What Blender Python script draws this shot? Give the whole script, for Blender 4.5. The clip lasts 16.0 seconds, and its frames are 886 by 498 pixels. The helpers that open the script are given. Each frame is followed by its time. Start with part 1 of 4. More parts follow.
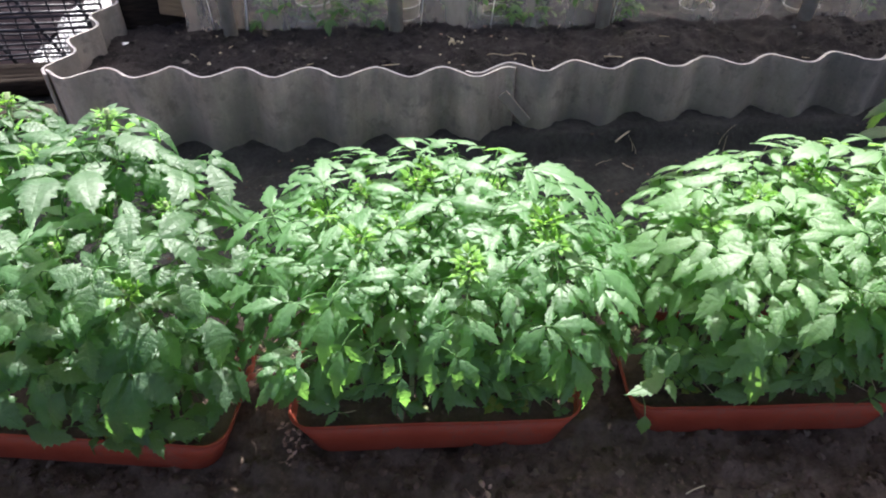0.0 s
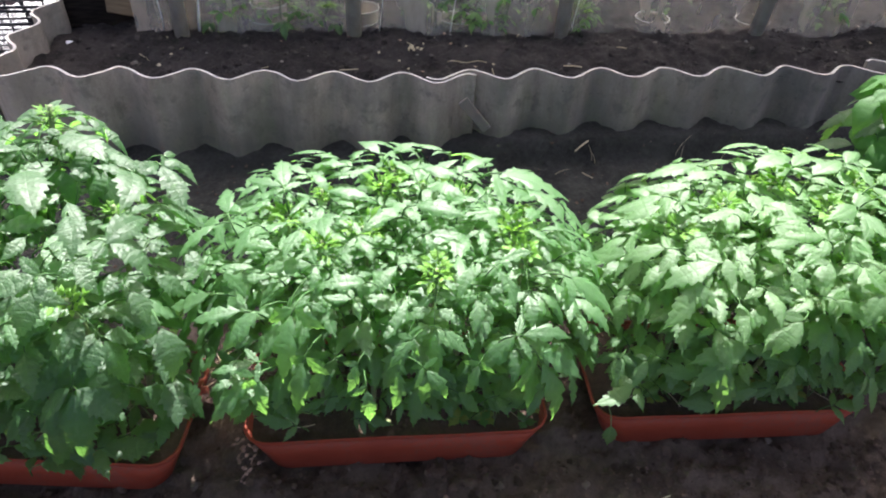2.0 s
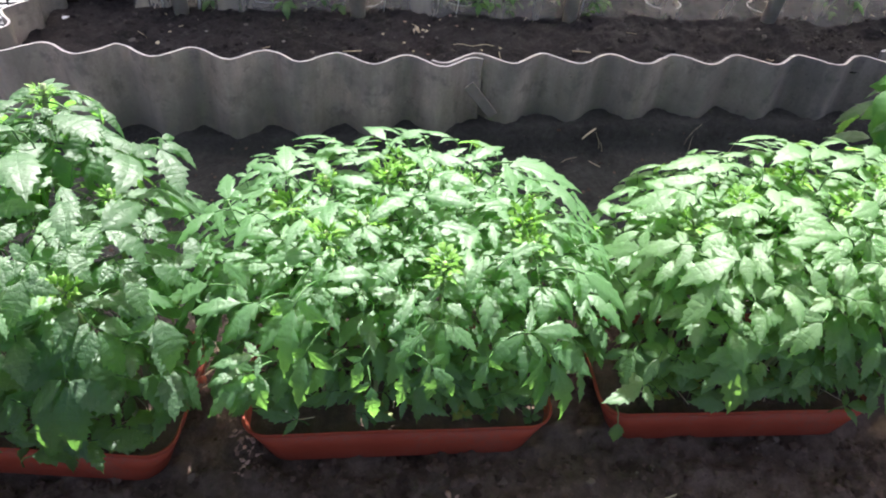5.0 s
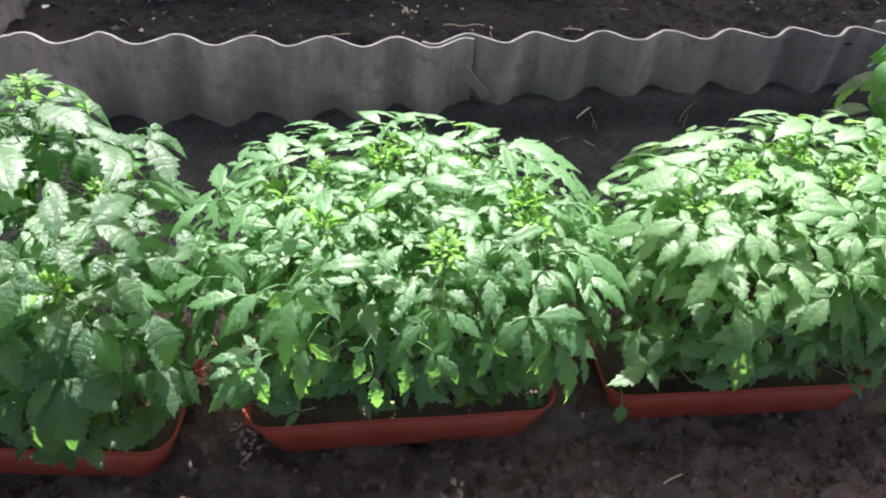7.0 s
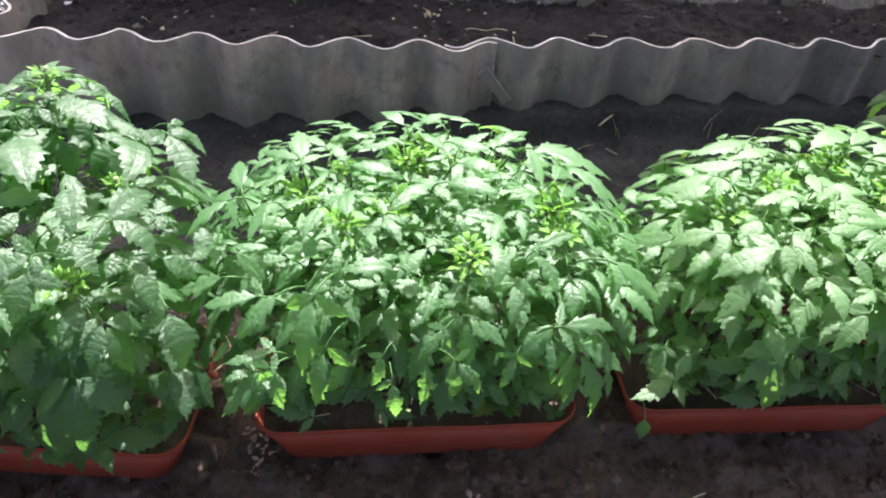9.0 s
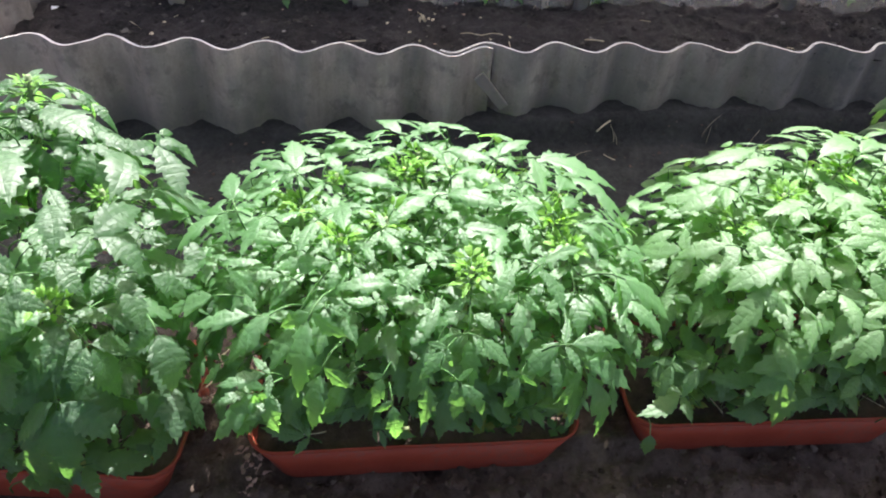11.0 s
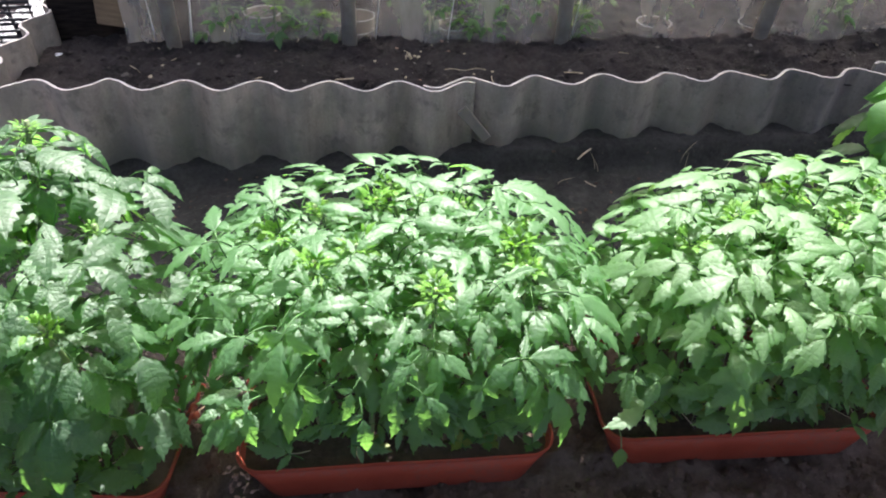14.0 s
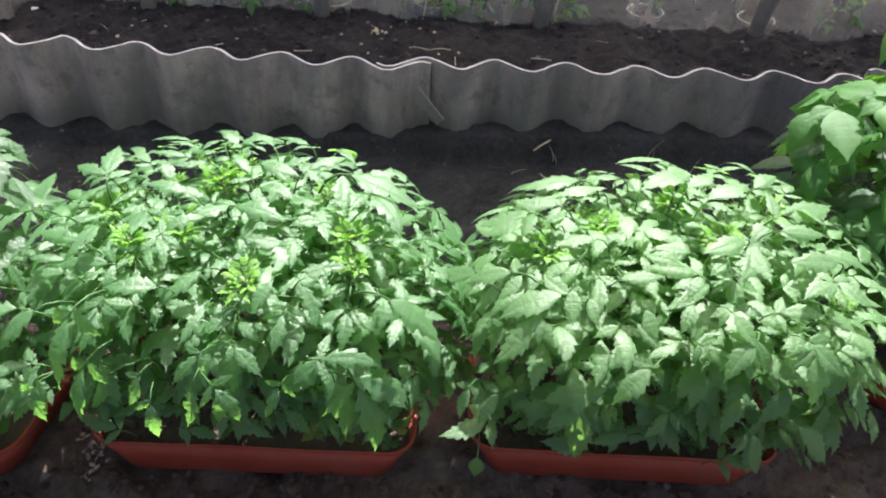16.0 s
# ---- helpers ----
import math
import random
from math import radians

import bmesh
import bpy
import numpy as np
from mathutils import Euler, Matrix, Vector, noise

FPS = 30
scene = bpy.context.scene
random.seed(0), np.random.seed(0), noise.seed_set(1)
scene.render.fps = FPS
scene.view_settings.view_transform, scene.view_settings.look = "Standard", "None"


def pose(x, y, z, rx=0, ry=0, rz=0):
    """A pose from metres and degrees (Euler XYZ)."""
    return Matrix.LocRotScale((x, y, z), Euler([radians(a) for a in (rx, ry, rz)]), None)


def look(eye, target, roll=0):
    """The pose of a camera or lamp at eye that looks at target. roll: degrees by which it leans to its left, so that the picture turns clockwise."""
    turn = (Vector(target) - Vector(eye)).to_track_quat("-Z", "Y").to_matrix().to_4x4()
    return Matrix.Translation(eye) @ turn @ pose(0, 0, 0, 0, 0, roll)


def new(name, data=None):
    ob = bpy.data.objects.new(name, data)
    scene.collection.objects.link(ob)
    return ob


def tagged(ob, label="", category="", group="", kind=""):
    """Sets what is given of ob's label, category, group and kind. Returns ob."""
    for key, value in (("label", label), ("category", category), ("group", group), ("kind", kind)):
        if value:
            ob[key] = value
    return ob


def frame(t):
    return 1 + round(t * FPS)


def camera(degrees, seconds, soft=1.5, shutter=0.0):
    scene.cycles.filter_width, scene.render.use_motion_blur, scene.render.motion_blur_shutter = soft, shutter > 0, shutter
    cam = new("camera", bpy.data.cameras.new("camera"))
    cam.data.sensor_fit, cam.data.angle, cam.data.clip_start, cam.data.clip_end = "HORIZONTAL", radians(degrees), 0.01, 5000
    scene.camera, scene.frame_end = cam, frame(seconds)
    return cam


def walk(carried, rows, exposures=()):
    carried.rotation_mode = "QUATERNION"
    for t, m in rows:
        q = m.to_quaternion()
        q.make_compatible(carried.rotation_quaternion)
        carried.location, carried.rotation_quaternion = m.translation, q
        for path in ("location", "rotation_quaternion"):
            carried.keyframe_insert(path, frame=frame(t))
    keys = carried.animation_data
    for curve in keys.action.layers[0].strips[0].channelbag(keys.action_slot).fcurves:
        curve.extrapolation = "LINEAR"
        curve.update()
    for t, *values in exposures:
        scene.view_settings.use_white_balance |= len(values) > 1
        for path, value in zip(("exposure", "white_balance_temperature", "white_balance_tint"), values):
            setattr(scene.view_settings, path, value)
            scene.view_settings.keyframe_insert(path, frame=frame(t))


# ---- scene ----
cam = camera(64.8, 16.0, soft=2.0)
PATH = [
    (0, (-0.092, 0.137, 0.905), (-0.053, 1.67, -0.379), -0.5),
    (0.5, (-0.108, 0.114, 0.902), (0.075, 1.626, -0.395), 2.7),
    (1, (-0.11, 0.109, 0.896), (0.05, 1.619, -0.406), 2.3),
    (1.5, (-0.101, 0.115, 0.9), (-0.011, 1.651, -0.378), 0.1),
    (2, (-0.108, 0.156, 0.884), (0.069, 1.7, -0.374), 2.9),
    (2.5, (-0.096, 0.167, 0.857), (0.124, 1.675, -0.439), 3.4),
    (3, (-0.101, 0.166, 0.88), (0.129, 1.685, -0.401), 3.9),
    (3.5, (-0.113, 0.189, 0.869), (0.09, 1.72, -0.401), 4.7),
    (4, (-0.112, 0.177, 0.88), (0.069, 1.708, -0.394), 4.0),
    (6.5, (-0.127, 0.199, 0.859), (0.076, 1.681, -0.468), 3.8),
    (7, (-0.124, 0.199, 0.864), (0.081, 1.679, -0.466), 3.2),
    (7.5, (-0.13, 0.2, 0.861), (0.063, 1.693, -0.456), 4.4),
    (8, (-0.134, 0.203, 0.854), (0.029, 1.703, -0.458), 4.1),
    (10.5, (-0.136, 0.238, 0.841), (0.062, 1.727, -0.479), 3.3),
    (11, (-0.141, 0.243, 0.837), (0.055, 1.744, -0.471), 4.0),
    (11.5, (-0.139, 0.243, 0.836), (0.029, 1.742, -0.477), 3.0),
    (12, (-0.128, 0.23, 0.842), (0.018, 1.725, -0.48), 2.2),
    (12.5, (-0.13, 0.2, 0.884), (-0.058, 1.726, -0.408), -0.3),
    (13, (-0.127, 0.192, 0.875), (-0.016, 1.75, -0.375), 2.8),
    (13.5, (-0.11, 0.193, 0.87), (0.04, 1.752, -0.374), 1.4),
    (14, (-0.102, 0.196, 0.865), (0.073, 1.755, -0.376), 2.1),
    (14.5, (-0.074, 0.196, 0.857), (0.126, 1.745, -0.392), 1.7),
    (15, (-0.028, 0.19, 0.86), (0.29, 1.712, -0.398), 3.2),
    (15.5, (0.088, 0.209, 0.868), (0.337, 1.735, -0.4), 5.7),
    (16, (0.141, 0.228, 0.868), (0.165, 1.748, -0.432), 3.4),
]
walk(cam, [(t, look(eye, target, roll)) for t, eye, target, roll in PATH], [(0, 1.91, 6250, 14.5), (2.5, 2.02, 6250, 14.5), (13, 2.02, 6250, 14.5), (16, 1.91, 6250, 14.5)])


# ---- world, sun ----
SUN_EL, SUN_AZ = 57.0, 9.0  # degrees; azimuth clockwise from +y
world = bpy.data.worlds.new("sky")
scene.world = world
world.use_nodes = True
wn = world.node_tree
sky = wn.nodes.new("ShaderNodeTexSky")
sky.sky_type, sky.sun_disc = "NISHITA", False
sky.air_density, sky.dust_density, sky.ozone_density = 0.5, 8.0, 0.0
sky.sun_elevation, sky.sun_rotation = radians(SUN_EL), radians(SUN_AZ)
back = wn.nodes["Background"]
back.inputs["Strength"].default_value = 0.106
wn.links.new(sky.outputs["Color"], back.inputs["Color"])
sun = new("sun", bpy.data.lights.new("sun", "SUN"))
sun.data.energy, sun.data.angle, sun.data.color = 4.7, radians(0.6), (1.0, 0.97, 0.91)
ce = math.cos(radians(SUN_EL))
SUN_WAY = Vector((math.sin(radians(SUN_AZ)) * ce, math.cos(radians(SUN_AZ)) * ce, math.sin(radians(SUN_EL))))
sun.matrix_world = look(SUN_WAY * 20, (0, 0, 0))


# ---- materials ----
class Nodes:
    """Short hand for building a node material."""

    def __init__(self, name):
        self.m = bpy.data.materials.new(name)
        self.m.use_nodes = True
        self.t = self.m.node_tree
        self.p = self.t.nodes["Principled BSDF"]
        self.out = self.t.nodes["Material Output"]

    def n(self, kind, **kw):
        node = self.t.nodes.new(kind)
        for k, v in kw.items():
            if k == "op":
                node.operation = v
            elif k == "blend":
                node.data_type, node.blend_type = "RGBA", v
        return node

    def put(self, socket, value):
        if isinstance(value, bpy.types.NodeSocket):
            self.t.links.new(value, socket)
        else:
            socket.default_value = value

    def math(self, op, a, b=0.0, c=0.0):
        node = self.n("ShaderNodeMath", op=op)
        for s, v in zip(node.inputs, (a, b, c)):
            self.put(s, v)
        return node.outputs[0]

    def coords(self, which="Object"):
        return self.n("ShaderNodeTexCoord").outputs[which]

    def noise(self, scale, detail=4.0, rough=0.55, vec=None, stretch=None):
        node = self.n("ShaderNodeTexNoise")
        vec = vec or self.coords()
        if stretch:
            mp = self.n("ShaderNodeMapping")
            mp.inputs["Scale"].default_value = stretch
            self.put(mp.inputs["Vector"], vec)
            vec = mp.outputs[0]
        self.put(node.inputs["Vector"], vec)
        node.inputs["Scale"].default_value, node.inputs["Detail"].default_value, node.inputs["Roughness"].default_value = scale, detail, rough
        return node.outputs["Fac"]

    def ramp(self, fac, *stops):
        node = self.n("ShaderNodeValToRGB")
        self.put(node.inputs["Fac"], fac)
        els = node.color_ramp.elements
        while len(els) < len(stops):
            els.new(0.5)
        for e, (pos, col) in zip(els, stops):
            e.position = pos
            e.color = (*col, 1) if len(col) == 3 else col
        return node.outputs["Color"]

    def mix(self, fac, a, b, blend="MIX"):
        node = self.n("ShaderNodeMix", blend=blend)
        for s, v in zip((node.inputs[0], node.inputs[6], node.inputs[7]), (fac, a, b)):
            self.put(s, (*v, 1) if isinstance(v, tuple) and len(v) == 3 else v)
        return node.outputs[2]

    def bump(self, height, strength=0.4, distance=0.002, normal=None):
        node = self.n("ShaderNodeBump")
        self.put(node.inputs["Height"], height)
        node.inputs["Strength"].default_value, node.inputs["Distance"].default_value = strength, distance
        if normal:
            self.put(node.inputs["Normal"], normal)
        return node.outputs[0]

    def set(self, **kw):
        for k, v in kw.items():
            key = {"base": "Base Color", "rough": "Roughness", "metal": "Metallic", "normal": "Normal", "spec": "Specular IOR Level", "sheen": "Sheen Weight"}[k]
            self.put(self.p.inputs[key], (*v, 1) if isinstance(v, tuple) and len(v) == 3 else v)
        return self


def leaf_material(name, dark, light, vein, through_col, rough=0.50, trans=0.48, spec=0.64, relief=0.30):
    k = Nodes(name)
    uv = k.n("ShaderNodeSeparateXYZ")
    k.put(uv.inputs[0], k.coords("UV"))
    u = k.math("ABSOLUTE", k.math("MULTIPLY_ADD", uv.outputs[0], 2.0, -1.0))
    v = uv.outputs[1]
    # side veins lie at even steps along the leaf; between them the blade bulges
    lat = k.math("PINGPONG", k.math("MULTIPLY_ADD", v, 6.0, k.math("MULTIPLY_ADD", k.noise(90, 2), 0.35, 0.57)), 0.5)
    side = k.math("SMOOTH_MIN", k.math("MULTIPLY", lat, 2.0), k.math("MULTIPLY", u, 3.5), 0.25)
    puck = k.math("POWER", k.math("MINIMUM", k.math("MAXIMUM", side, 0.0), 1.0), 0.40)
    island = k.n("ShaderNodeNewGeometry").outputs["Random Per Island"]
    rnd = k.n("ShaderNodeObjectInfo").outputs["Random"]
    tone = k.math("ADD", k.math("MULTIPLY", k.noise(22, 3), 0.5), k.math("ADD", k.math("MULTIPLY", island, 0.40), k.math("MULTIPLY", rnd, 0.30)))
    col = k.ramp(tone, (0.25, dark), (0.95, light))
    col = k.mix(k.math("MULTIPLY", k.math("SUBTRACT", 1.0, puck), 0.30), col, vein)
    fine = k.noise(520, 2)
    crinkle = k.n("ShaderNodeTexVoronoi")
    crinkle.feature = "SMOOTH_F1"
    crinkle.inputs["Scale"].default_value = 260
    k.put(crinkle.inputs["Vector"], k.coords())
    h = k.math("ADD", k.math("MULTIPLY", puck, 0.50), k.math("MULTIPLY", crinkle.outputs["Distance"], -0.65))
    h = k.math("ADD", h, k.math("MULTIPLY", fine, 0.12))
    nrm = k.bump(h, relief, 0.0020)
    k.set(base=col, rough=k.math("MULTIPLY_ADD", fine, 0.14, rough - 0.07), normal=nrm, spec=spec)
    tr = k.n("ShaderNodeBsdfTranslucent")
    k.put(tr.inputs["Color"], k.mix(0.25, (*through_col, 1), col, "MIX"))
    k.put(tr.inputs["Normal"], nrm)
    ms = k.n("ShaderNodeMixShader")
    ms.inputs[0].default_value = trans
    k.t.links.new(k.p.outputs[0], ms.inputs[1])
    k.t.links.new(tr.outputs[0], ms.inputs[2])
    k.t.links.new(ms.outputs[0], k.out.inputs[0])
    return k.m


LEAF = leaf_material("tomato leaf", (0.036, 0.112, 0.038), (0.088, 0.192, 0.078), (0.125, 0.230, 0.105), (0.30, 0.66, 0.095), 0.52, 0.53, 0.84, 0.36)
LEAF_PALE = leaf_material("pale tomato leaf", (0.050, 0.130, 0.045), (0.112, 0.216, 0.088), (0.150, 0.25, 0.115), (0.33, 0.68, 0.095), 0.55, 0.51, 0.78, 0.36)
LEAF_BLUE = leaf_material("dark broad tomato leaf", (0.026, 0.076, 0.031), (0.060, 0.124, 0.057), (0.082, 0.148, 0.074), (0.24, 0.56, 0.08), 0.52, 0.50, 0.70, 0.50)
LEAF_TALL = leaf_material("smooth broad tomato leaf", (0.040, 0.125, 0.030), (0.075, 0.185, 0.050), (0.085, 0.19, 0.06), (0.26, 0.60, 0.05), 0.60, 0.46, 0.40, 0.16)
LEAF_YOUNG = leaf_material("young tomato leaf", (0.075, 0.21, 0.026), (0.14, 0.30, 0.038), (0.17, 0.32, 0.06), (0.28, 0.58, 0.03), 0.55, 0.44, 0.4)
LEAF_OLD = leaf_material("yellowing leaf", (0.16, 0.24, 0.05), (0.28, 0.34, 0.08), (0.30, 0.36, 0.12), (0.35, 0.45, 0.05))


def stem_material(name, dark, light):
    k = Nodes(name)
    z = k.noise(60, 3, stretch=(1, 1, 0.2))
    k.set(base=k.ramp(z, (0.3, dark), (0.7, light)), rough=0.6, spec=0.3, normal=k.bump(k.noise(900, 2), 0.3, 0.0006))
    return k.m


STEM = stem_material("hairy pale stem", (0.11, 0.165, 0.07), (0.20, 0.25, 0.12))
STALK = stem_material("green leaf stalk", (0.030, 0.090, 0.020), (0.060, 0.135, 0.036))


def soil_material(name, dark, light, bump=0.8, shade_tones=None):
    """Crumbly soil; a trodden brown path along the trays passes into darker tones, if given, that put shade into the
    colour.
    """
    k = Nodes(name)
    coarse, fine, grit = k.noise(7, 5, 0.6), k.noise(90, 6, 0.7), k.noise(330, 3, 0.7)
    col = k.ramp(k.math("ADD", k.math("MULTIPLY", coarse, 0.55), k.math("MULTIPLY", fine, 0.45)), (0.36, dark), (0.64, light))
    # the greenhouse's shade on the ground beyond the trays, painted as darker soil
    if shade_tones:
        at = k.n("ShaderNodeSeparateXYZ")
        k.put(at.inputs[0], k.coords())
        side = k.math("ABSOLUTE", k.math("ADD", at.outputs[1], -0.55))
        far = k.math("MULTIPLY_ADD", k.math("ADD", side, k.math("MULTIPLY", k.noise(3, 4), 0.5)), 5.0, -3.15)
        black = k.ramp(k.math("ADD", k.math("MULTIPLY", coarse, 0.55), k.math("MULTIPLY", fine, 0.45)), (0.36, shade_tones[0]), (0.64, shade_tones[1]))
        col = k.mix(k.math("MINIMUM", k.math("MAXIMUM", far, 0.0), 1.0), col, black)
    col = k.mix(k.math("GREATER_THAN", grit, 0.71), col, (0.16, 0.14, 0.12))
    h = k.math("ADD", fine, k.math("MULTIPLY", grit, 0.5))
    k.set(base=col, rough=0.92, spec=0.25, normal=k.bump(h, bump, 0.006))
    return k.m


SOIL = soil_material("damp garden soil", (0.050, 0.035, 0.027), (0.164, 0.118, 0.094), 1.0, ((0.021, 0.021, 0.019), (0.070, 0.069, 0.063)))
BED = soil_material("dry crumbly bed soil", (0.0066, 0.0060, 0.0060), (0.060, 0.051, 0.049), 1.0)
PEAT = soil_material("black potting soil", (0.036, 0.025, 0.019), (0.122, 0.084, 0.065))


def clod_material(name, dark, light, stone):
    k = Nodes(name)
    isl = k.n("ShaderNodeNewGeometry").outputs["Random Per Island"]
    k.set(base=k.ramp(isl, (0.0, dark), (0.95, light), (1.0, stone)), rough=0.9, spec=0.25, normal=k.bump(k.noise(420, 5, 0.75), 1.0, 0.004))
    return k.m


CLOD = clod_material("soil clods", (0.056, 0.037, 0.027), (0.165, 0.112, 0.086), (0.21, 0.17, 0.14))
BED_CLOD = clod_material("bed soil crumbs", (0.020, 0.017, 0.016), (0.085, 0.072, 0.066), (0.22, 0.20, 0.18))


def slate_material(name, dark, light, far=None):
    k = Nodes(name)
    c = k.coords()
    streak = k.noise(16, 6, 0.65, c, (1.0, 1.0, 0.22))
    fine = k.noise(160, 5, 0.7)
    blot = k.noise(26, 4, 0.65)
    col = k.ramp(k.math("ADD", k.math("MULTIPLY", streak, 0.75), k.math("MULTIPLY", fine, 0.25)), (0.34, dark), (0.66, light))
    col = k.mix(k.math("MULTIPLY", k.ramp(blot, (0.54, (0, 0, 0)), (0.66, (1, 1, 1))), 0.5), col, (0.14, 0.133, 0.12))
    moss = k.ramp(k.noise(5.5, 5, 0.6, c), (0.46, (0, 0, 0)), (0.60, (1, 1, 1)))
    col = k.mix(k.math("MULTIPLY", moss, 0.62), col, (0.24, 0.228, 0.195))
    spots = k.ramp(k.noise(75, 3, 0.6, c), (0.66, (0, 0, 0)), (0.72, (1, 1, 1)))
    col = k.mix(k.math("MULTIPLY", spots, 0.4), col, (0.10, 0.094, 0.083))
    sep = k.n("ShaderNodeSeparateXYZ")
    k.put(sep.inputs[0], c)
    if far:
        # the sheet turns darker and bluer towards its far end
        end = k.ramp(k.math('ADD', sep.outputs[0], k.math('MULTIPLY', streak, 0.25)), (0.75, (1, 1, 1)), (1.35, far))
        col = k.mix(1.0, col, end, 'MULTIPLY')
    # splashed soil and green algae along the buried foot
    low = k.math("ADD", sep.outputs[2], k.math("MULTIPLY", blot, 0.06))
    foot = k.ramp(low, (0.075, (1, 1, 1)), (0.135, (0, 0, 0)))
    col = k.mix(k.math("MULTIPLY", foot, 0.55), col, (0.12, 0.116, 0.098))
    k.set(base=col, rough=0.88, spec=0.3, normal=k.bump(fine, 0.45, 0.002))
    return k.m


SLATE = slate_material("weathered asbestos cement", (0.272, 0.234, 0.190), (0.575, 0.496, 0.408))
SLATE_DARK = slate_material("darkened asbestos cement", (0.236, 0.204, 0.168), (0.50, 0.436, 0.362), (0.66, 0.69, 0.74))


def slate_edge_material():
    k = Nodes("sawn cement edge")
    k.set(base=k.ramp(k.noise(120, 4), (0.3, (0.50, 0.47, 0.44)), (0.7, (0.72, 0.69, 0.66))), rough=0.9, normal=k.bump(k.noise(400, 3), 0.5, 0.001))
    return k.m


SLATE_EDGE = slate_edge_material()


def terracotta_material():
    k = Nodes("terracotta coloured plastic")
    n1, n2 = k.noise(11, 4), k.noise(140, 4, 0.7)
    col = k.ramp(n1, (0.3, (0.252, 0.0441, 0.0231)), (0.7, (0.3413, 0.063, 0.03255)))
    dust = k.math("MULTIPLY", k.math("GREATER_THAN", k.math("ADD", k.math("MULTIPLY", n2, 0.6), k.math("MULTIPLY", n1, 0.4)), 0.56), 0.35)
    col = k.mix(dust, col, (0.16, 0.10, 0.075))
    k.set(base=col, rough=k.math("MULTIPLY_ADD", n2, 0.3, 0.42), spec=0.25, normal=k.bump(n2, 0.12, 0.0008))
    return k.m


TERRA = terracotta_material()


def film_material():
    k = Nodes("dusty greenhouse film")
    c = k.coords()
    dust = k.noise(12, 5, 0.6, c, (1, 1, 0.35))
    fold = k.noise(40, 3, 0.5, c, (1, 1, 0.12))
    k.set(base=k.ramp(dust, (0.3, (0.456, 0.396, 0.318)), (0.7, (0.72, 0.642, 0.54))), rough=0.28, normal=k.bump(fold, 0.35, 0.004))
    tp = k.n("ShaderNodeBsdfTransparent")
    ms = k.n("ShaderNodeMixShader")
    k.put(ms.inputs[0], k.math("MULTIPLY_ADD", dust, 0.62, 0.02))
    k.t.links.new(tp.outputs[0], ms.inputs[1])
    k.t.links.new(k.p.outputs[0], ms.inputs[2])
    k.t.links.new(ms.outputs[0], k.out.inputs[0])
    return k.m


FILM = film_material()


def plain(name, a, b, rough, scale=40.0, bump=0.3, metal=0.0, stretch=None, spec=0.4):
    k = Nodes(name)
    f = k.noise(scale, 5, 0.6, None, stretch)
    k.set(base=k.ramp(f, (0.3, a), (0.7, b)), rough=rough, metal=metal, spec=spec, normal=k.bump(k.noise(scale * 6, 4), bump, 0.001))
    return k.m


POST = plain("grey painted post", (0.294, 0.259, 0.21), (0.406, 0.364, 0.301), 0.8)
def roof_material():
    k = Nodes("milky roof sheet")
    k.set(base=k.ramp(k.noise(6, 5), (0.3, (0.50, 0.49, 0.46)), (0.7, (0.66, 0.65, 0.62))), rough=0.6)
    tr = k.n("ShaderNodeBsdfTranslucent")
    tr.inputs["Color"].default_value = (0.92, 0.90, 0.86, 1)
    ms = k.n("ShaderNodeMixShader")
    ms.inputs[0].default_value = 0.8
    k.t.links.new(k.p.outputs[0], ms.inputs[1])
    k.t.links.new(tr.outputs[0], ms.inputs[2])
    k.t.links.new(ms.outputs[0], k.out.inputs[0])
    return k.m


ROOF = roof_material()
STRAW = plain("dry straw", (0.42, 0.34, 0.22), (0.62, 0.54, 0.38), 0.7, 90)
WOOD = plain("old yellowish board", (0.20, 0.135, 0.075), (0.32, 0.225, 0.13), 0.75, 20, 0.4, 0.0, (1, 8, 8))
DARKWOOD = plain("rotten dark board", (0.010, 0.008, 0.007), (0.032, 0.025, 0.020), 0.9, 20, 0.5, 0.0, (1, 8, 8), 0.08)
WIRE = plain("black wire", (0.012, 0.012, 0.016), (0.03, 0.03, 0.04), 0.45, 60)
CLOTH = plain("dark brown cloth", (0.004, 0.003, 0.005), (0.014, 0.010, 0.012), 0.95, 30, 0.3, 0.0, None, 0.05)
WHITE = plain("white plastic sheet", (0.72, 0.73, 0.76), (0.85, 0.86, 0.88), 0.4, 8)
def crumpled_material():
    """Shiny white film, crumpled and full of holes and dirt."""
    k = Nodes("crumpled white film")
    f = k.noise(150, 4, 0.7, None, (0.8, 0.5, 1.4))
    k.set(base=k.ramp(f, (0.50, (0.018, 0.018, 0.022)), (0.57, (0.50, 0.51, 0.54))), rough=0.4, normal=k.bump(k.noise(60, 4), 0.8, 0.01))
    return k.m


CRUMPLED = crumpled_material()
CUP = plain("milky plastic", (0.75, 0.75, 0.72), (0.88, 0.88, 0.85), 0.3, 30, 0.1)
ROCK = plain("grey rubble", (0.154, 0.14, 0.126), (0.308, 0.28, 0.259), 0.85, 50, 0.6)
DRY = plain("dried brown leaves", (0.17, 0.095, 0.07), (0.42, 0.28, 0.22), 0.8, 60)


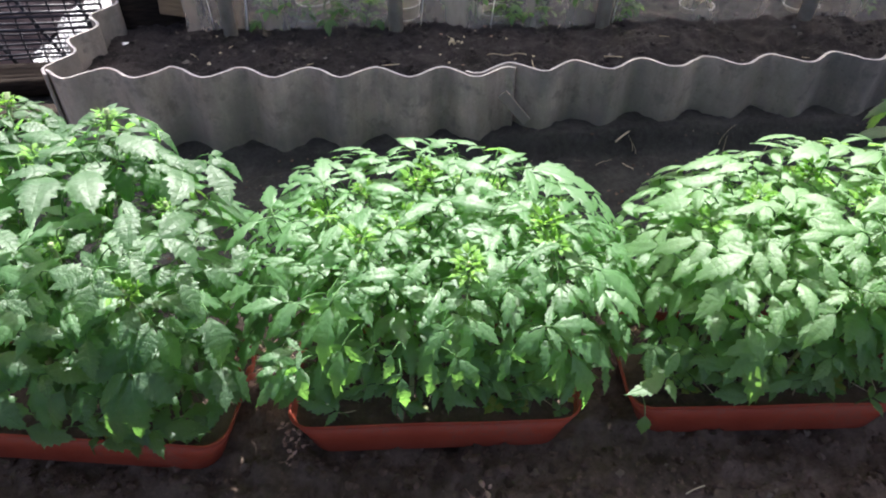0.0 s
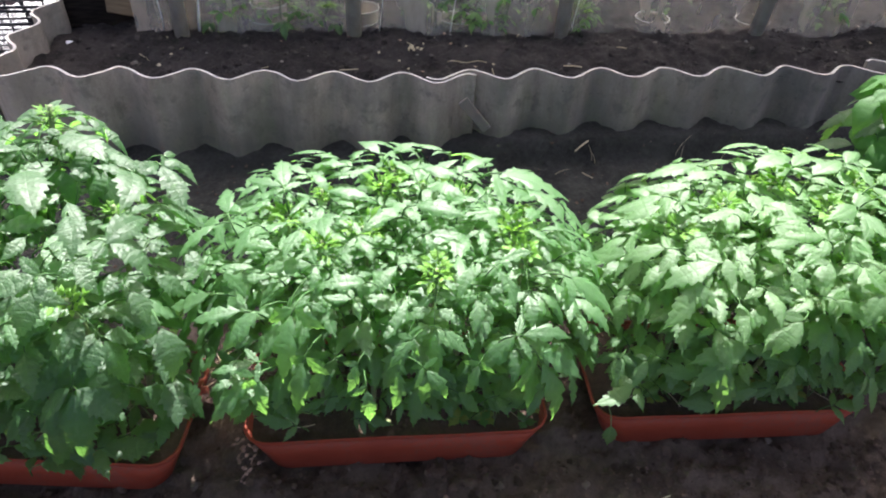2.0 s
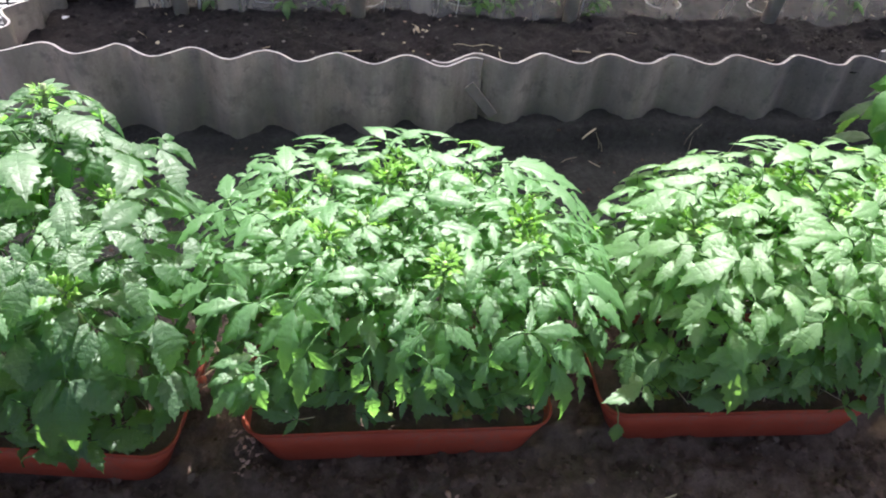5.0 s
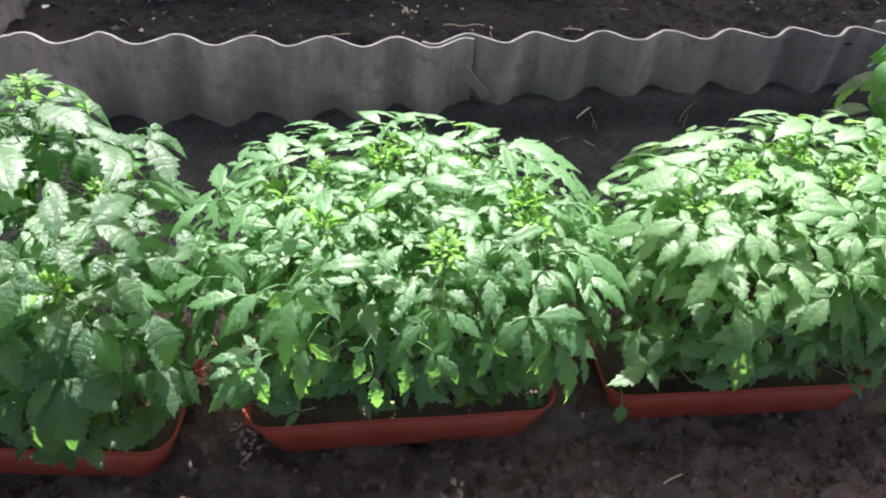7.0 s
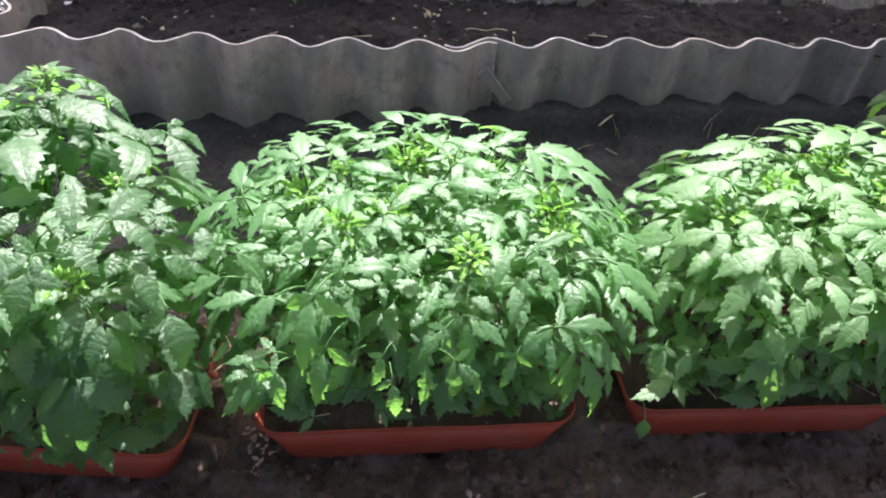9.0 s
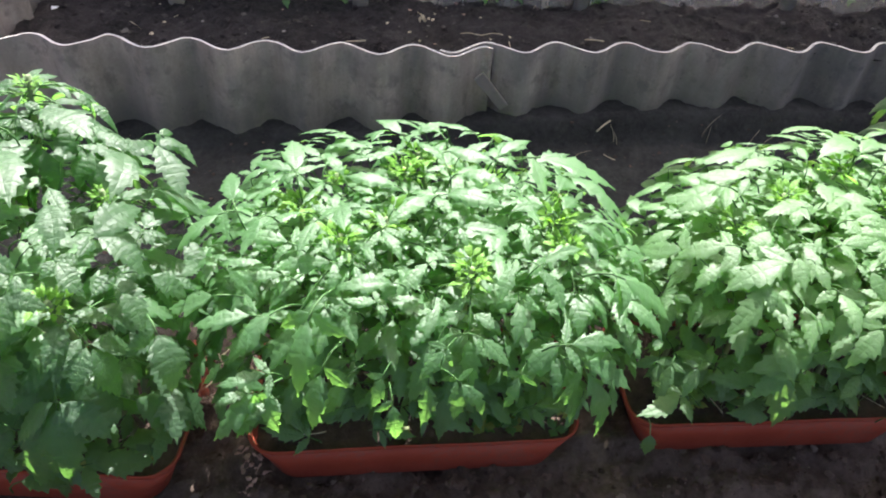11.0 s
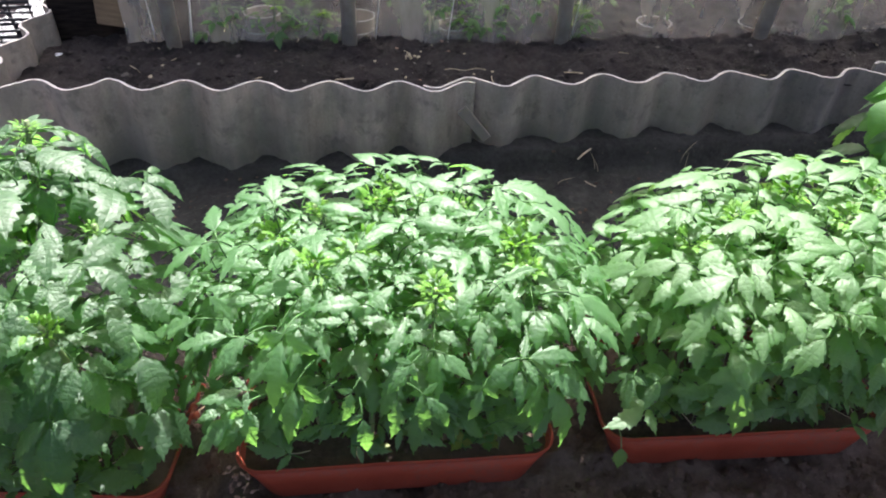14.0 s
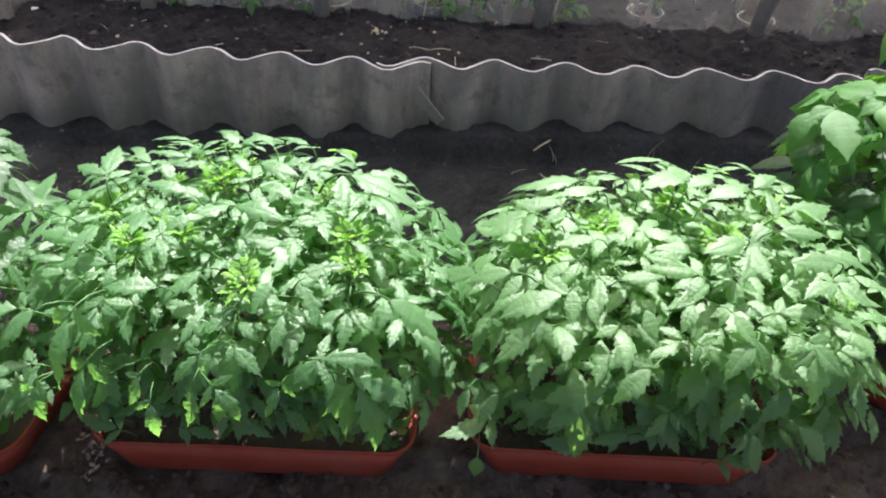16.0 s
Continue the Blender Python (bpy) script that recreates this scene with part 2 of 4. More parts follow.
# ---- mesh helpers ----
class Geo:
    """Collects vertices, faces, uv and material slots for one mesh."""

    def __init__(self):
        self.v, self.f, self.uv, self.s = [], [], [], []

    def add(self, verts, faces, uvs=None, slot=0):
        o = len(self.v)
        self.v += [tuple(p) for p in verts]
        self.uv += uvs or [(0.5, 0.5)] * len(verts)
        self.f += [tuple(o + i for i in f) for f in faces]
        self.s += [slot] * len(faces)

    def mesh(self, name, *mats, smooth=True):
        me = bpy.data.meshes.new(name)
        me.from_pydata(self.v, [], self.f)
        lay = me.uv_layers.new(name="UVMap")
        idx = np.empty(len(me.loops), dtype=np.int32)
        me.loops.foreach_get("vertex_index", idx)
        lay.data.foreach_set("uv", np.array(self.uv, dtype=np.float32)[idx].ravel())
        for m in mats:
            me.materials.append(m)
        me.polygons.foreach_set("material_index", self.s)
        me.polygons.foreach_set("use_smooth", [smooth] * len(self.f))
        me.update()
        return me


def tube(geo, pts, radii, sides=6, slot=0, cap=True):
    pts = [Vector(p) for p in pts]
    verts, faces = [], []
    up = Vector((0.31, 0.17, 0.93))
    for i, p in enumerate(pts):
        d = (pts[min(i + 1, len(pts) - 1)] - pts[max(i - 1, 0)]).normalized()
        a = d.cross(up)
        a = a.normalized() if a.length > 1e-4 else d.orthogonal().normalized()
        b = d.cross(a)
        r = radii[i] if hasattr(radii, "__len__") else radii
        for j in range(sides):
            w = 2 * math.pi * j / sides
            verts.append(p + (a * math.cos(w) + b * math.sin(w)) * r)
    for i in range(len(pts) - 1):
        for j in range(sides):
            faces.append((i * sides + j, i * sides + (j + 1) % sides, (i + 1) * sides + (j + 1) % sides, (i + 1) * sides + j))
    if cap:
        faces.append(tuple(reversed(range(sides))))
        faces.append(tuple(range((len(pts) - 1) * sides, len(pts) * sides)))
    geo.add(verts, faces, None, slot)


def box(geo, c, size, slot=0, m=None):
    x, y, z = (s / 2 for s in size)
    b = min(size) * 0.12
    vs = []
    for sz in (-1, 1):
        for inset, zz in ((b, z), (0, z - b)) if sz > 0 else ((0, z - b), (b, z)):
            for sx, sy in ((-1, -1), (1, -1), (1, 1), (-1, 1)):
                vs.append(Vector((sx * (x - inset), sy * (y - inset), sz * zz)))
    rings = [vs[4:8], vs[0:4], vs[12:16], vs[8:12]]
    verts = [p for r in rings for p in r]
    faces = [(3, 2, 1, 0), (12, 13, 14, 15)]
    for i in range(3):
        for j in range(4):
            faces.append((i * 4 + j, i * 4 + (j + 1) % 4, i * 4 + 4 + (j + 1) % 4, i * 4 + 4 + j))
    m = m or Matrix.Identity(4)
    geo.add([m @ p + Vector(c) for p in verts], faces, None, slot)


def lump(geo, c, r, rng, slot=0, flat=0.7, rough=0.42):
    """An uneven clod: a squashed, jittered icosahedron-like ball of 3 rings."""
    verts, faces = [], []
    rot = Euler((rng.uniform(0, 6), rng.uniform(0, 6), rng.uniform(0, 6))).to_matrix()
    for i, (h, w) in enumerate(((-0.75, 0.6), (0.0, 1.0), (0.75, 0.6))):
        for j in range(6):
            a = (j + 0.5 * (i % 2)) * math.pi / 3
            verts.append(Vector((math.cos(a) * w, math.sin(a) * w, h)) * rng.uniform(1 - rough, 1 + rough))
    verts += [Vector((0, 0, -1)), Vector((0, 0, 1))]
    for i in range(2):
        for j in range(6):
            faces.append((i * 6 + j, i * 6 + (j + 1) % 6, i * 6 + 6 + (j + 1) % 6, i * 6 + 6 + j))
    for j in range(6):
        faces.append((18, (j + 1) % 6, j))
        faces.append((19, 12 + j, 12 + (j + 1) % 6))
    out = []
    for p in verts:
        p = rot @ p
        out.append((c[0] + p.x * r, c[1] + p.y * r, c[2] + p.z * r * flat))
    geo.add(out, faces, None, slot)


def thing(name, at, label, category, group="", rz=0.0):
    ob = new(name)
    ob.empty_display_size = 0.03
    ob.matrix_basis = pose(*at, 0, 0, rz)
    return tagged(ob, label, category, group)


def part(name, geo, mats, parent, label="", smooth=True):
    me = geo if isinstance(geo, bpy.types.Mesh) else geo.mesh(name, *(mats if isinstance(mats, tuple) else (mats,)), smooth=smooth)
    ob = new(name, me)
    ob.parent = parent
    return tagged(ob, label)


def sheet(name, xs, ys, height, mat, label, category):
    """A structure sheet over a grid of xs and ys."""
    g = Geo()
    nx = len(xs)
    g.add([(x, y, height(x, y)) for y in ys for x in xs],
          [(j * nx + i, j * nx + i + 1, (j + 1) * nx + i + 1, (j + 1) * nx + i) for j in range(len(ys) - 1) for i in range(nx - 1)])
    return tagged(new(name, g.mesh(name, mat)), label, category, kind="structure")


def smooth01(a):
    a = min(max(a, 0.0), 1.0)
    return a * a * (3 - 2 * a)


# ---- ground ----
def ground_z(x, y):
    rise = (0.22 * smooth01((y - 0.95) / 0.5) + 0.78 * smooth01((y - 1.532) / 0.036)) * (0.040 + 0.050 * smooth01((x + 0.4) / 1.0)) * smooth01((9 - y) / 5) * smooth01((4.5 - abs(x)) / 1.5)
    near = smooth01((4 - abs(x)) / 2) * smooth01((4 - abs(y)) / 2)
    p = Vector((x, y, 0.3))
    lumps = 0.016 * noise.fractal(p * 9, 1.0, 2.0, 3) + 0.014 * noise.fractal(p * 36, 0.9, 2.0, 3)
    worn = 1.0 - 0.55 * smooth01((y - 0.95) / 0.25)
    return rise + near * worn * lumps - 0.011


def spread(lo, a, b, hi, step, grow=1.28):
    mid = list(np.arange(a, b, step))
    left, right, s = [a], [mid[-1]], step
    while right[-1] < hi:
        s *= grow
        right.append(right[-1] + s)
    s = step
    while left[-1] > lo:
        s *= grow
        left.append(left[-1] - s)
    return left[:0:-1] + mid + right[1:]


sheet("ground", spread(-400, -1.25, 1.45, 400, 0.0095), spread(-400, 0.42, 1.68, 400, 0.0095), ground_z, SOIL, "dark damp trampled garden soil with clods", "ground")


def bed_z(x, y):
    p = Vector((x, y, 4.7))
    return 0.168 + 0.018 * x + 0.020 * noise.fractal(p * 6, 1.0, 2.0, 3) + 0.013 * noise.fractal(p * 30, 0.9, 2.0, 3) + 0.004 * smooth01((y - 1.85) / 0.2)


sheet("bed_soil", list(np.arange(-0.915, 2.3, 0.011)), list(np.arange(1.628, 2.50, 0.011)), bed_z, BED, "dry dark crumbly soil filling the raised bed", "ground")

rng = random.Random(5)
g = Geo()
for i in range(15000):
    x, y = rng.uniform(-1.2, 1.45), rng.choice((rng.uniform(0.42, 0.9), rng.uniform(0.42, 0.76), rng.uniform(0.42, 0.76), rng.uniform(0.8, 1.56)))
    r = 0.0014 + 0.0068 * rng.random() ** 4.5
    if y > 1.0:
        r *= 0.6
    lump(g, (x, y, ground_z(x, y) + r * 0.25), r, rng)
tagged(new("soil_clods", g.mesh("soil_clods", CLOD, smooth=False)), "loose dark soil clods and small stones", "clods", kind="stuff")
g = Geo()
for i in range(1500):
    x, y = rng.uniform(-0.88, 1.5), rng.uniform(1.64, 2.02)
    r = 0.0018 + 0.007 * rng.random() ** 3.5
    lump(g, (x, y, bed_z(x, y) + r * 0.25), r, rng)
tagged(new("bed_clods", g.mesh("bed_clods", BED_CLOD, smooth=False)), "loose crumbs of soil on the raised bed", "clods", kind="stuff")


# ---- corrugated cement sheets round the bed ----
def corrugated(name, length, top, foot, phase, label, chips=(), amp=0.024, pitch=0.15, thick=0.006, seed=1, mat=None):
    """A sheet along +x from 0; waves in y; crests at phase. top and foot are functions of x."""
    n = int(length / 0.0075) + 1
    rs = random.Random(seed)
    g = Geo()
    verts, rows = [], 7
    for i in range(n):
        x = length * i / (n - 1)
        w = 2 * math.pi * (x - phase) / pitch
        y, dy = amp * math.cos(w), -amp * math.sin(w) * 2 * math.pi / pitch
        nx, ny = dy / math.hypot(1, dy), -1 / math.hypot(1, dy)
        t = top(x) + 0.0022 * noise.noise(Vector((x * 30, seed, 0))) + 0.0012 * noise.noise(Vector((x * 120, seed, 3)))
        for c0, dz in chips:
            t += dz * math.exp(-((x - c0) / 0.009) ** 2)
        for side in (1, -1):
            for k in range(rows):
                z = foot(x) + (t - foot(x)) * k / (rows - 1)
                verts.append((x + nx * side * thick / 2, y + ny * side * thick / 2, z))
    faces, slots, tops = [], [], []
    w2 = rows * 2
    for i in range(n - 1):
        a, b = i * w2, (i + 1) * w2
        for k in range(rows - 1):
            faces.append((a + k, b + k, b + k + 1, a + k + 1)); slots.append(0)
            faces.append((a + rows + k, a + rows + k + 1, b + rows + k + 1, b + rows + k)); slots.append(0)
        edge = [verts[q] for q in (a + rows - 1, b + rows - 1, b + 2 * rows - 1, a + 2 * rows - 1)]
        tops.append(edge)
    for i, flip in ((0, False), (n - 1, True)):
        for k in range(rows - 1):
            q = (i * w2 + k, i * w2 + k + 1, i * w2 + rows + k + 1, i * w2 + rows + k)
            faces.append(q[::-1] if flip else q); slots.append(0)
    g.add(verts, faces)
    g.s = slots
    for e in tops:
        g.add([(p[0], p[1], p[2] + 0.0002) for p in e], [(0, 1, 2, 3)], None, 1)
    me = g.mesh(name, mat or SLATE, SLATE_EDGE)
    return tagged(new(name, me), label, "corrugated sheet", "sheets edging the bed")


s1 = corrugated("corrugated_sheet", 1.045, lambda x: 0.226 - 0.018 * x, lambda x: -0.02, 0.88, "weathered grey corrugated cement sheet standing on edge in soil", ((0.272, 0.004),), seed=1)
s1.matrix_basis = pose(-0.932, 1.588, -0.003)
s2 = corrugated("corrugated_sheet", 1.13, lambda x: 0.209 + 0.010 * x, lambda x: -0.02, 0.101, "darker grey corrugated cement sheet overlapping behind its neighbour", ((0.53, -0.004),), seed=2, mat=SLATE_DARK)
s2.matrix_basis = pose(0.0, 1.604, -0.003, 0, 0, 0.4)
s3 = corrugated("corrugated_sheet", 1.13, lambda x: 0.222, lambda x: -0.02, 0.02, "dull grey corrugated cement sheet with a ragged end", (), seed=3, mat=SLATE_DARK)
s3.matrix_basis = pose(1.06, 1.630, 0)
s4 = corrugated("corrugated_sheet", 0.95, lambda x: 0.226 + 0.01 * x, lambda x: -0.02, 0.185, "pale grey corrugated cement sheet closing the bed's end", (), amp=0.020, seed=4, mat=SLATE_DARK)
s4.matrix_basis = pose(-0.920, 1.580, -0.003, 0, 0, 90)

# broken pieces leaning on the joint
rub = random.Random(3)
for at, size, rot in (((0.110, 1.560, 0.128), (0.022, 0.008, 0.090), (-8, -40, 5)),):
    g = Geo()
    box(g, (0, 0, 0), size)
    g.v = [tuple(c + rub.uniform(-0.002, 0.002) for c in p) for p in g.v]
    ob = new("rubble_piece", g.mesh("rubble_piece", SLATE_DARK, smooth=False))
    ob.matrix_basis = pose(*at, *rot)
    tagged(ob, "small grey broken cement piece leaning on the sheet", "rubble")


# ---- greenhouse behind the bed ----
def wall_y(x):
    return 1.940 - 0.025 * x


gh = thing("greenhouse", (0, 0, 0.17), "low greenhouse covered with dusty translucent film", "greenhouse")
gh.matrix_basis = Matrix.Translation((0, 0, 0))
# height chosen so that the greenhouse's shadow ends at the trays
GH_TOP = 1.76
g = Geo()
xs, zs = list(np.arange(-0.72, 2.61, 0.03)), list(np.arange(0.13, GH_TOP + 0.01, 0.045))
for off in (0.0, 0.0012):
    vs = [(x, wall_y(x) + off + 0.006 * noise.noise(Vector((x * 7, 0, z * 1.5))), z) for z in zs for x in xs]
    n = len(xs)
    fs = [(j * n + i, j * n + i + 1, (j + 1) * n + i + 1, (j + 1) * n + i) for j in range(len(zs) - 1) for i in range(n - 1)]
    g.add(vs, fs if off == 0 else [f[::-1] for f in fs])
film = part("film", g, FILM, gh, "dusty translucent plastic film with folds")
for x, lean in ((-0.60, 0.0), (-0.165, 0.0), (0.375, 0.02), (0.89, 0.14), (1.42, 0.0), (2.0, 0.0), (2.58, 0.0)):
    g = Geo()
    tube(g, [(x + lean * f, wall_y(x) - 0.026, 0.05 + (GH_TOP - 0.05) * f) for f in (0, 0.25, 0.5, 0.75, 1)], 0.019, 12)
    part("post", g, POST, gh)
# roof out of view, added to keep direct sun off bed and soil
g = Geo()
box(g, (0.94, 3.0, GH_TOP + 0.012), (3.5, 2.15, 0.004))
part("roof", g, ROOF, gh, "unseen dull white roof sheet added to shade the soil")
for nm, c, s in (("back_wall", (0.94, 4.05, 0.87), (3.4, 0.03, 1.73)), ("side_wall", (2.64, 3.0, 0.87), (0.03, 2.0, 1.73)), ("side_wall", (-0.745, 3.06, 0.88), (0.03, 1.95, 1.72))):
    g = Geo()
    box(g, c, s)
    part(nm, g, DARKWOOD if c[0] < 0 else ROOF, gh)
# folds of film that catch the light
for x, w in ((-0.648, 0.005), (-0.560, 0.008), (0.085, 0.003), (0.405, 0.004), (-0.10, 0.003)):
    g = Geo()
    tube(g, [(x + 0.12 * (z - 0.17) * (1 if x > -0.6 else -0.3), wall_y(x) - 0.006, z) for z in (0.165, 0.21, 0.27, 0.36, 0.5)], [w * 0.5, w * 0.35, w * 0.3, w * 0.3, w * 0.2], 5)
    part("fold", g, CUP, film, "pale crease in the film")


def cup(at, r, h, label):
    c = thing("plastic_cup", at, label, "cup", "cups in the greenhouse")
    g = Geo()
    prof = [(0.80, 0), (0.84, 0.02), (1.0, 1.0), (0.97, 1.0), (0.80, 0.06), (0.0, 0.05)]
    n, vs, fs = 20, [], []
    for a, z in prof:
        for j in range(n):
            w = 2 * math.pi * j / n
            vs.append((r * a * math.cos(w), r * a * math.sin(w), h * z))
    for i in range(len(prof) - 1):
        for j in range(n):
            fs.append((i * n + j, i * n + (j + 1) % n, (i + 1) * n + (j + 1) % n, (i + 1) * n + j))
    g.add(vs, fs)
    body = part("cup_body", g, POST, c, "dark cup body")
    g = Geo()
    ring = [(r * math.cos(2 * math.pi * j / 24), r * math.sin(2 * math.pi * j / 24), h) for j in range(25)]
    tube(g, ring, 0.0019, 6, 0, False)
    part("rim", g, CUP, body, "pale rolled rim")


for x, top in ((-0.396, 0.176), (-0.387, 0.217), (-0.146, 0.209), (-0.149, 0.175), (0.105, 0.186), (0.647, 0.196), (0.930, 0.194)):
    cup((x, wall_y(x) + 0.062, 0.135), 0.046, top - 0.135, "round plastic pot behind the film, sunk in soil")


# ---- clutter beyond the bed's end ----
panel = thing("wire_panel", (-1.32, 1.97, 0.045), "black wire mesh panel propped upright over clutter", "wire panel", "", 3)
pr = random.Random(12)
for i in range(20):
    g = Geo()
    z = 0.008 + 0.0142 * i
    tube(g, [(-0.42 + 0.2 * k, 0.004 * pr.uniform(-1, 1), z + pr.uniform(-0.004, 0.004)) for k in range(5)], pr.uniform(0.0026, 0.0044), 5)
    part("wire", g, WIRE, panel)
for i in range(18):
    g = Geo()
    x = -0.42 + 0.047 * i
    tube(g, [(x + pr.uniform(-0.006, 0.006), 0.003, 0.005 + 0.07 * k) for k in range(5)], 0.0026, 5)
    part("wire", g, WIRE, panel)
for x, dx in ((-0.40, 0.02), (-0.25, 0.05), (-0.10, 0.06), (0.05, 0.07), (0.19, 0.07), (0.33, 0.04)):
    g = Geo()
    tube(g, [(x + dx, 0.008, -0.02), (x - dx, 0.008, 0.29)], 0.0052, 6)
    part("upright", g, WIRE, panel)
for at, size, rz, lab in (((-1.33, 1.86, 0.055), (0.72, 0.11, 0.05), 5, "rotten dark wooden plank lying on soil"), ((-1.30, 1.72, 0.048), (0.6, 0.08, 0.03), -4, "second rotten dark plank lying on soil"),
                          ((-1.42, 1.57, 0.040), (0.5, 0.10, 0.03), 12, "short rotten plank half sunk in soil")):
    plank = thing("dark_plank", at, lab, "plank", "planks beside the bed", rz)
    g = Geo()
    box(g, (0, 0, size[2] / 2 - 0.01), size)
    g.v = [(x, y, z + 0.004 * noise.noise(Vector((x * 14, y * 14, 1)))) for x, y, z in g.v]
    part("board", g, DARKWOOD, plank)


def heap(name, x0, x1, y0, y1, height, mat, label, category, seed, thick=0.02, n=26):
    """A crumpled cloth or film lying on the ground, with thickness."""
    g = Geo()
    vs = []
    for j in range(n + 1):
        for i in range(n + 1):
            x, y = x0 + (x1 - x0) * i / n, y0 + (y1 - y0) * j / n
            e = min(i, n - i, j, n - j) / n
            vs.append((x + 0.02 * noise.noise(Vector((y * 9, seed, 0))), y, 0.045 + height * smooth01(e * 5) + height * 0.55 * noise.fractal(Vector((x * 13, y * 13, seed)), 1, 2, 4)))
    fs = [(j * (n + 1) + i, j * (n + 1) + i + 1, (j + 1) * (n + 1) + i + 1, (j + 1) * (n + 1) + i) for j in range(n) for i in range(n)]
    g.add(vs, fs)
    g.add([(x, y, z - thick) for x, y, z in vs], [f[::-1] for f in fs])
    return tagged(new(name, g.mesh(name, mat)), label, category)


heap("plastic_sheet", -1.23, -0.965, 2.02, 3.0, 0.035, CRUMPLED, "crumpled dirty white plastic sheet lying beside the bed", "plastic sheet", 2)
heap("dark_cloth", -1.95, -1.20, 1.99, 2.9, 0.075, CLOTH, "dark heaped cloth behind the wire panel", "cloth", 6)
# a dark panel added in place of the unlit gap at the bed's corner
g = Geo()
box(g, (0, 0, 0), (0.22, 0.022, 0.62))
ob = new("dark_board", g.mesh("dark_board", DARKWOOD, smooth=False))
ob.matrix_basis = pose(-0.800, 2.035, 0.46, -3, 0, 2)
tagged(ob, "dark panel added for the black gap at the bed's corner", "board")
g = Geo()
box(g, (0, 0, 0), (0.070, 0.030, 0.085))
ob = new("wood_block", g.mesh("wood_block", WOOD, smooth=False))
ob.matrix_basis = pose(-0.750, 1.990, 0.236, 0, 6, -6)
tagged(ob, "yellowish wooden block lying on the bed soil", "wood block")


# ---- seedling trays ----
def rounded(lx, ly, r, z, n=6):
    pts = []
    for cx, cy, a0 in ((lx / 2 - r, ly / 2 - r, 0), (-lx / 2 + r, ly / 2 - r, 90), (-lx / 2 + r, -ly / 2 + r, 180), (lx / 2 - r, -ly / 2 + r, 270)):
        for i in range(n + 1):
            a = radians(a0 + 90 * i / n)
            pts.append((cx + r * math.cos(a), cy + r * math.sin(a), z))
        # points along the straight side that follows
        nxt = {0: (-lx / 2 + r, ly / 2), 90: (-lx / 2, -ly / 2 + r), 180: (lx / 2 - r, -ly / 2), 270: (lx / 2, ly / 2 - r)}[a0]
        p = pts[-1]
        for i in range(1, 7):
            pts.append((p[0] + (nxt[0] - p[0]) * i / 7, p[1] + (nxt[1] - p[1]) * i / 7, z))
    return pts


def loft(loops, close=True):
    vs, fs, n = [], [], len(loops[0])
    for lp in loops:
        vs += lp
    for i in range(len(loops) - 1):
        for j in range(n):
            fs.append((i * n + j, i * n + (j + 1) % n, (i + 1) * n + (j + 1) % n, (i + 1) * n + j))
    if close:
        fs.append(tuple(reversed(range(n))))
        fs.append(tuple(range((len(loops) - 1) * n, len(loops) * n)))
    return vs, fs


def tray(at, rz, lx, ly, label, h=0.066, sag=0.003, seed=1):
    t = thing("seedling_tray", at, label, "planter tray", "trays of seedlings", rz)

    def loop(grow, z, r=0.035):
        pts = rounded(lx - 0.07 + grow, ly - 0.018 + grow * 0.25, r, z)
        return [(x, y, zz + (sag * noise.noise(Vector((x * 8, y * 8, seed))) if zz > h * 0.5 else 0)) for x, y, zz in pts]

    g = Geo()
    vs, fs = loft([loop(-0.004, -0.006), loop(0.005, -0.0045), loop(0.030, h * 0.45), loop(0.056, h - 0.006), loop(0.050, h - 0.006), loop(0.026, h * 0.45), loop(0.0, 0.005)])
    g.add(vs, fs)
    body = part("tray_body", g, TERRA, t)
    g = Geo()
    vs, fs = loft([loop(0.057, h - 0.006), loop(0.0585, h - 0.005), loop(0.0595, h - 0.002), loop(0.058, h), loop(0.052, h + 0.001), loop(0.049, h - 0.006)], False)
    n = len(loop(0, 0))
    fs += [(5 * n + j, 5 * n + (j + 1) % n, (j + 1) % n, j) for j in range(n)]
    g.add(vs, fs)
    part("rim", g, TERRA, body, "rolled terracotta coloured rim")
    g = Geo()
    loops = []
    for f in (1.0, 0.8, 0.6, 0.4, 0.2, 0.03):
        loops.append([(x * f, y * f, h * 0.74 + 0.006 * noise.fractal(Vector((x * f * 30, y * f * 30, seed)), 1, 2, 3)) for x, y, z in loop(0.040, 0)])
    vs, fs = loft(loops, False)
    g.add(vs, fs)
    sr = random.Random(seed)
    for i in range(90):
        lump(g, (sr.uniform(-0.5, 0.5) * (lx - 0.06), sr.uniform(-0.5, 0.5) * (ly - 0.05), h * 0.74), 0.002 + 0.005 * sr.random() ** 2, sr)
    part("potting_soil", g, PEAT, t, "black crumbly potting soil")
    return t


TRAYS = (
    ((-0.595, 0.838, 0.0), -6.0, 0.45, 0.20, "terracotta coloured plastic tray with tall tomato seedlings", 1),
    ((-0.089, 0.846, 0.0), 0.3, 0.445, 0.20, "terracotta coloured plastic tray crowded with bushy tomato seedlings", 2),
    ((0.411, 0.860, 0.0), -0.6, 0.434, 0.20, "terracotta coloured plastic tray crowded with pale tomato seedlings", 3),
    ((0.985, 0.924, 0.0), -41.0, 0.44, 0.20, "terracotta coloured plastic tray set askew with tall seedlings", 4),
)
for at, rz, lx, ly, lab, sd in TRAYS:
    tray(at, rz, lx, ly, lab, seed=sd)


